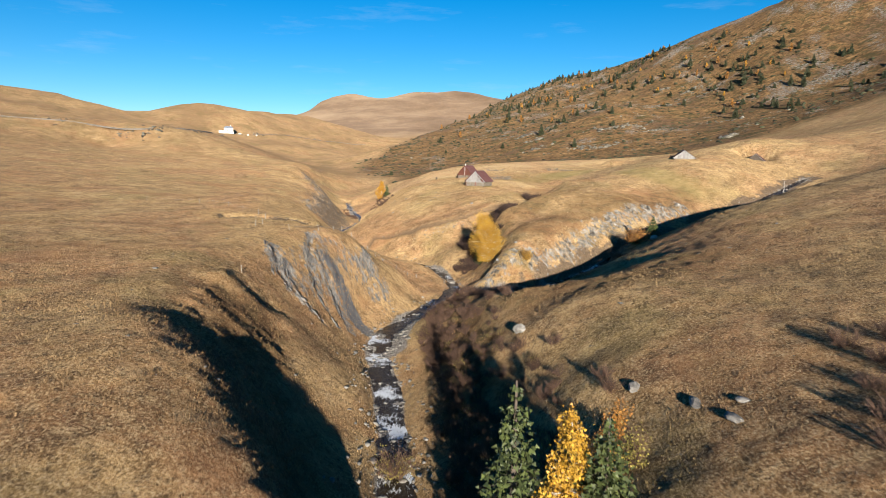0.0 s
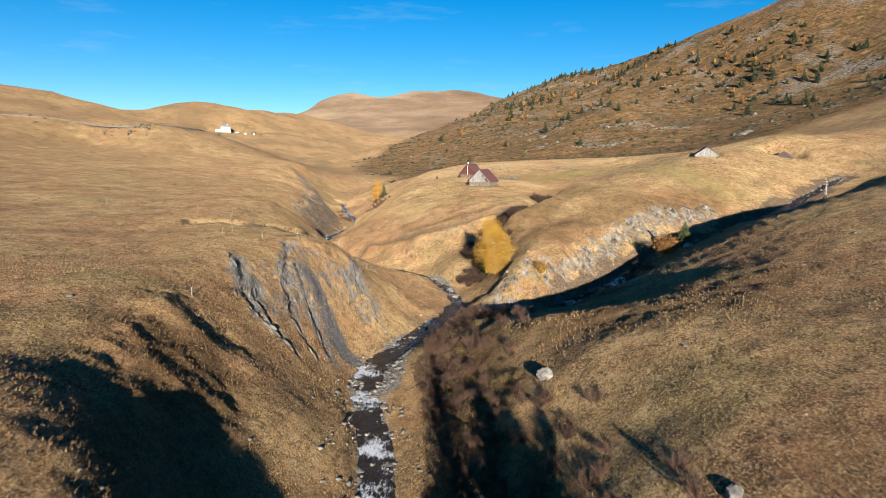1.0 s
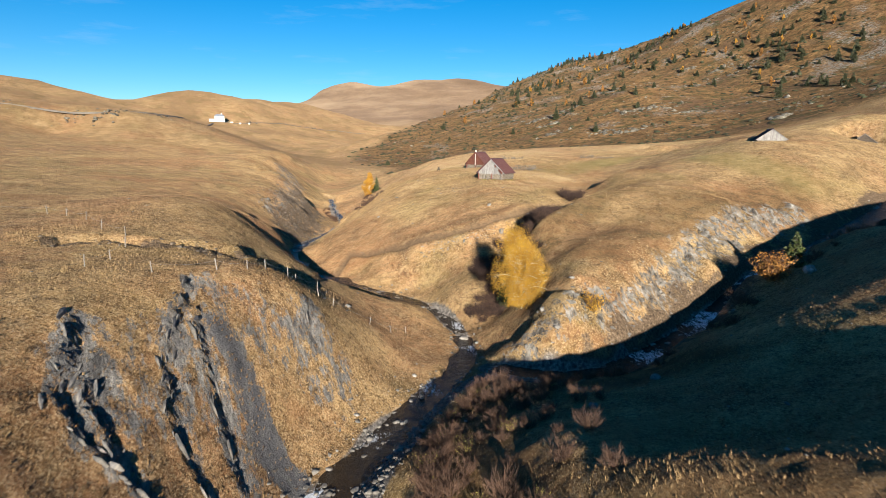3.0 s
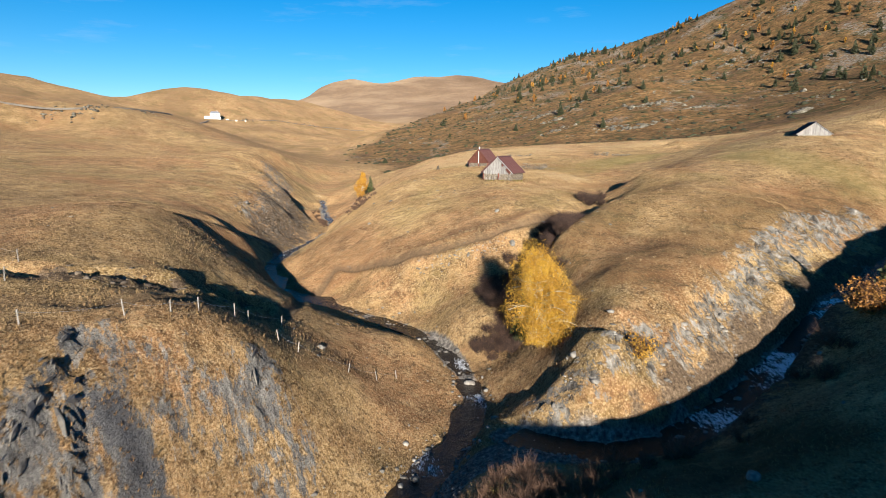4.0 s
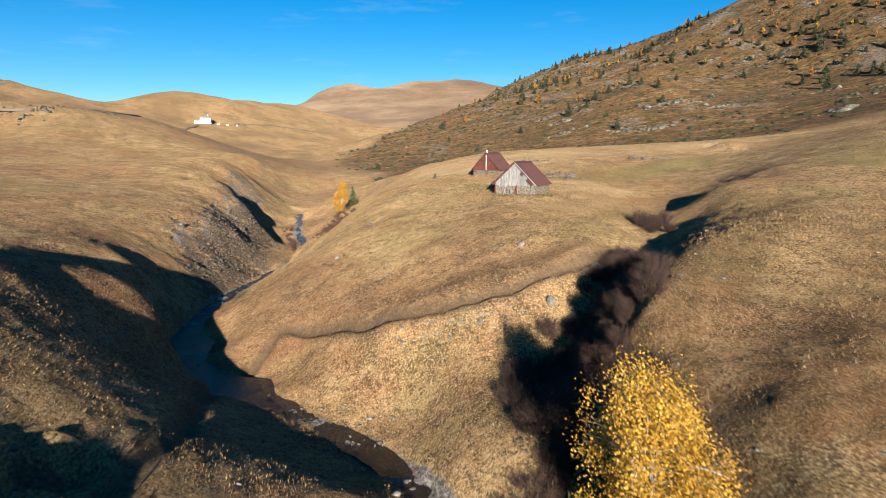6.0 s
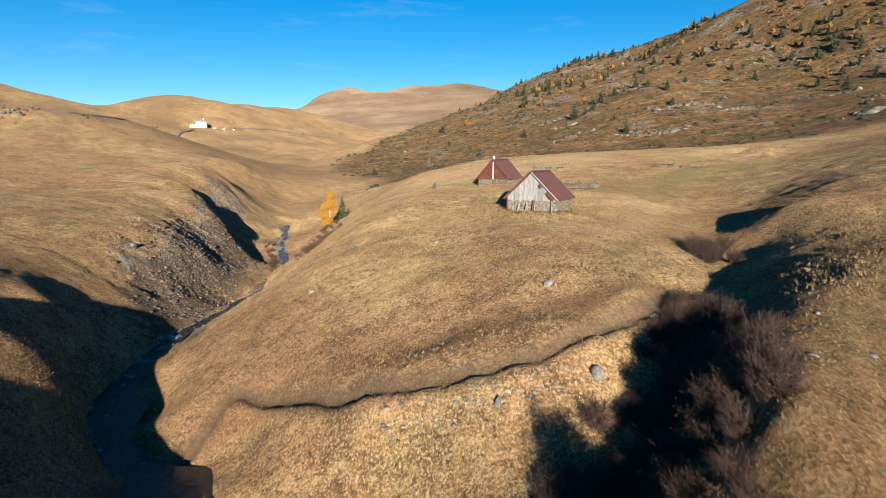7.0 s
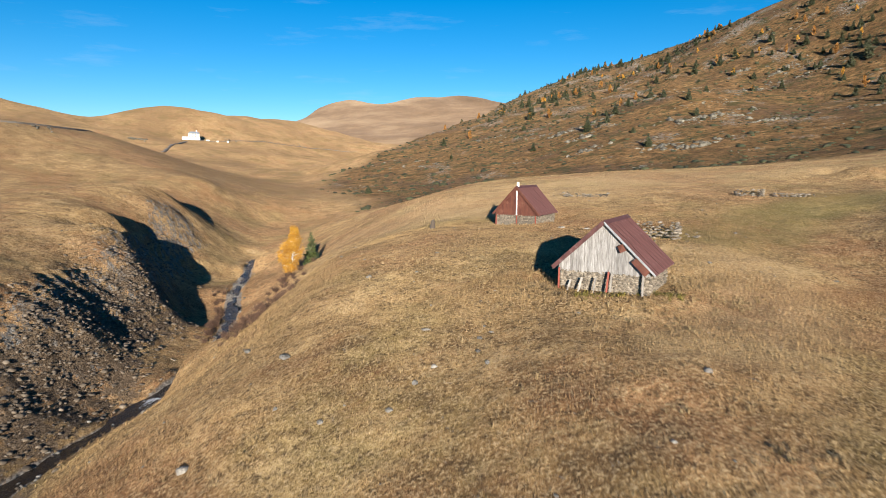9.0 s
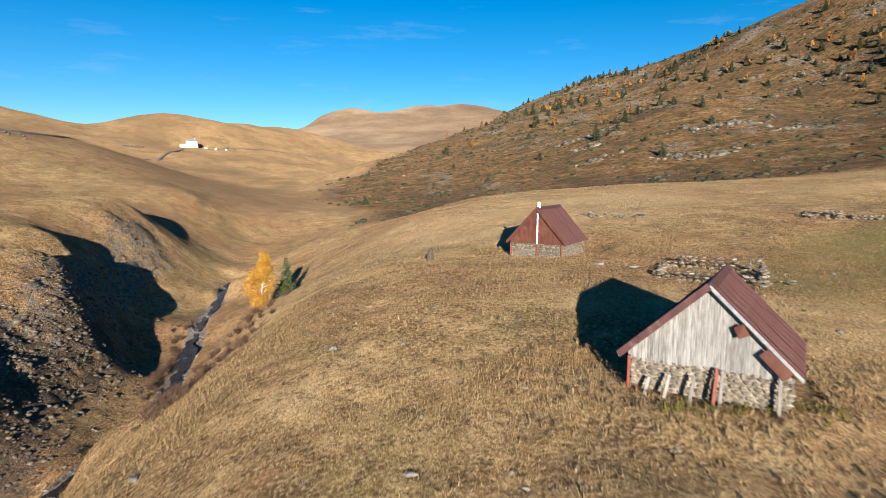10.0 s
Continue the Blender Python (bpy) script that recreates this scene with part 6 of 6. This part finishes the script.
fence([(-31.0, 104.0), (-31.0, 108.2), (-31.7, 112.4), (-34.6, 118.2), (-38.2, 120.1), (-42.5, 124.7), (-46.3, 127.2), (-50.0, 129.3), (-62.6, 132.8)], 1.05, 300, "weathered wooden fence posts across the meadow")
fence([(-25.5, 104.6), (-21.4, 108.9), (-19.1, 110.7), (-17.9, 112.6), (-16.7, 116.7), (-16.6, 119.7), (-15.6, 126.4)], 1.0, 301, "pale leaning fence posts beside the track")
fence([(-13.9, 119.0), (-12.5, 119.8), (-8.8, 123.5), (-6.5, 126.5), (-4.8, 129.0)], 0.9, 302, "thin leaning stakes down the bank")
fence([(-25.3, 78.4)], 1.1, 303, "single pale post in the grass")
bm = bmesh.new()
bmesh.ops.create_cone(bm, segments=9, radius1=0.42, radius2=0.22, depth=1.3, cap_ends=True, matrix=Matrix.Translation((0, 0, 0.5)))
for v in bm.verts:
    v.co += Vector((math.sin(v.co.z * 5) * 0.1, 0.2 * v.co.z, 0.12 * math.sin(v.co.x * 9)))
stump = part("stump", bm, M_DARKBARK)
stump.location = at_ground(-1.6, 231.2)
tagged(stump, "weathered grey tree stump in the meadow", "stump")


def grass(name, lo_x, hi_x, lo_y, hi_y, tufts, blades, tall, width, seed, label):
    """Tufts of dry blades, thinned by patches, left out of rock, water and tracks."""
    g = np.random.default_rng(seed)
    x, y = g.uniform(lo_x, hi_x, tufts), g.uniform(lo_y, hi_y, tufts)
    r = regions(x, y)
    bare = np.clip(1.6 * r["gravel"] + 0.9 * r["rock"] + 0.8 * r["shale_shade"] + 1.2 * r["earth_shade"] + 0.7 * r["turf"], 0, 1)
    patch = 0.55 + 0.6 * fbm(x, y, 3.5, 3, 33)
    keep = (g.uniform(size=tufts) > bare) & (g.uniform(size=tufts) < patch)
    for px, py, _, pr in PADS[:2]:
        keep &= np.hypot(x - px, y - py) > pr * 0.95
    x, y = x[keep], y[keep]
    i, j = np.clip(np.searchsorted(gx, x) - 1, 0, nx - 2), np.clip(np.searchsorted(gy, y) - 1, 0, ny - 2)
    u, v = (x - gx[i]) / (gx[i + 1] - gx[i]), (y - gy[j]) / (gy[j + 1] - gy[j])
    z = _grid_z[j, i] * (1 - u) * (1 - v) + _grid_z[j, i + 1] * u * (1 - v) + _grid_z[j + 1, i] * (1 - u) * v + _grid_z[j + 1, i + 1] * u * v
    n = len(x)
    size = g.uniform(0.55, 1.3, n) * (1 + 0.5 * fbm(x, y, 6, 2, 34))
    base = np.repeat(np.c_[x, y, z - 0.03], blades, 0)
    s = np.repeat(size, blades)
    m = n * blades
    a = g.uniform(0, 2 * np.pi, m)
    lean = np.stack([np.cos(a), np.sin(a)], 1) * (g.uniform(0.1, 0.75, m) * tall * s)[:, None]
    root = base + np.c_[lean * 0.25, np.zeros(m)]
    tip = base + np.c_[lean, tall * s * g.uniform(0.6, 1.1, m)]
    b = a + np.pi / 2 + g.normal(size=m) * 0.4
    w = np.c_[np.cos(b), np.sin(b), np.zeros(m)] * (width * s)[:, None] / 2
    verts = np.stack([root - w, root + w, tip], 1).reshape(-1, 3)
    ob = mesh_ob(name, verts, np.arange(3 * m).reshape(-1, 3), M_GRASS)
    return tagged(ob, label, "grass", kind="stuff")


grass("meadow_grass", -46, 50, 28, 174, 260000, 3, 0.20, 0.034, 401, "dry straw-coloured tufts of meadow grass")
grass("meadow_grass", -32, 44, 172, 238, 190000, 3, 0.20, 0.024, 402, "tall dry grass tufts round the huts")
grass("meadow_grass", -120, 120, 236, 330, 100000, 2, 0.17, 0.06, 403, "dry grass of the distant meadow")
grass("meadow_grass", -120, -46, 60, 240, 70000, 2, 0.17, 0.05, 404, "dry grass of the western meadow")


def tussocks(spots, blades, seed, label, material):
    """Tall pale clumps of bent grass."""
    g = np.random.default_rng(seed)
    n = len(spots)
    at = np.repeat(np.array([(x, y, on_ground(x, y) - 0.04) for x, y in spots]), blades, 0)
    size = np.repeat(g.uniform(0.3, 0.75, n), blades)
    m = n * blades
    a = g.uniform(0, 2 * np.pi, m)
    out = np.c_[np.cos(a), np.sin(a)]
    reach = (g.uniform(0.05, 1.0, m) ** 0.8 * 0.55 * size)[:, None]
    root = at + np.c_[out * reach * 0.35, np.zeros(m)]
    mid = at + np.c_[out * reach * 0.8, 0.42 * size * g.uniform(0.7, 1.1, m)]
    tip = at + np.c_[out * reach * 1.5, 0.36 * size * g.uniform(0.4, 1.2, m)]
    w = np.c_[-out[:, 1], out[:, 0], np.zeros(m)] * 0.014
    v = np.stack([root - w, root + w, mid + w * 0.8, mid - w * 0.8, tip], 1).reshape(-1, 3)
    k = np.arange(m)[:, None] * 5
    f = np.concatenate([k + [0, 1, 2], k + [0, 2, 3], k + [3, 2, 4]])
    return tagged(mesh_ob("tussocks", v, f, material), label, "grass", kind="stuff")


spots = []
for _ in range(420):
    a, d = gen.uniform(0, 6.28), abs(gen.normal()) * 4 + 4.2
    spots.append((12.1 + d * math.cos(a), 197.5 + d * math.sin(a)))
for u, v, many in ((4, 163, 14), (-5, 164, 8), (8, 162.6, 8), (-1, 162.4, 12), (12, 170, 24), (13.5, 174, 24), (19, 171, 20)):
    for _ in range(many):
        spots.append((u + gen.normal() * 1.3, v + gen.normal() * 0.7))
x, y = gen.uniform(-28, 45, 6000), gen.uniform(120, 245, 6000)
keep = fbm(x, y, 9, 3, 61) > 0.34
spots += list(zip(x[keep], y[keep]))[:500]
tussocks(spots, 14, 500, "tall pale bent grass in clumps on the knoll", M_PALE)
spots = []
for _ in range(2600):
    y = gen.uniform(36, 116)
    spots.append((np.interp(y, [36, 44, 54, 72, 86, 104, 116], [-8, -15, -22, -22, -21, -16, -13]) + gen.normal() * 4.5, y))
for _ in range(900):
    p = main[gen.integers(len(main))]
    if p[1] > 120:
        a = gen.choice((-1, 1)) * gen.uniform(1.0, 2.4) * (1.0 if p[1] > 184 else 1.7)
        spots.append((p[0] + a, p[1] + gen.normal() * 0.8))
tussocks(spots, 10, 501, "rank brown grass hanging over the stream bank", M_RANK)
spots = [(12.1 + gen.uniform(-3.6, 3.9), 193.4 + gen.normal() * 0.35) for _ in range(46)]
tussocks(spots, 16, 502, "green nettles along the foot of the barn wall", M_OLIVE)
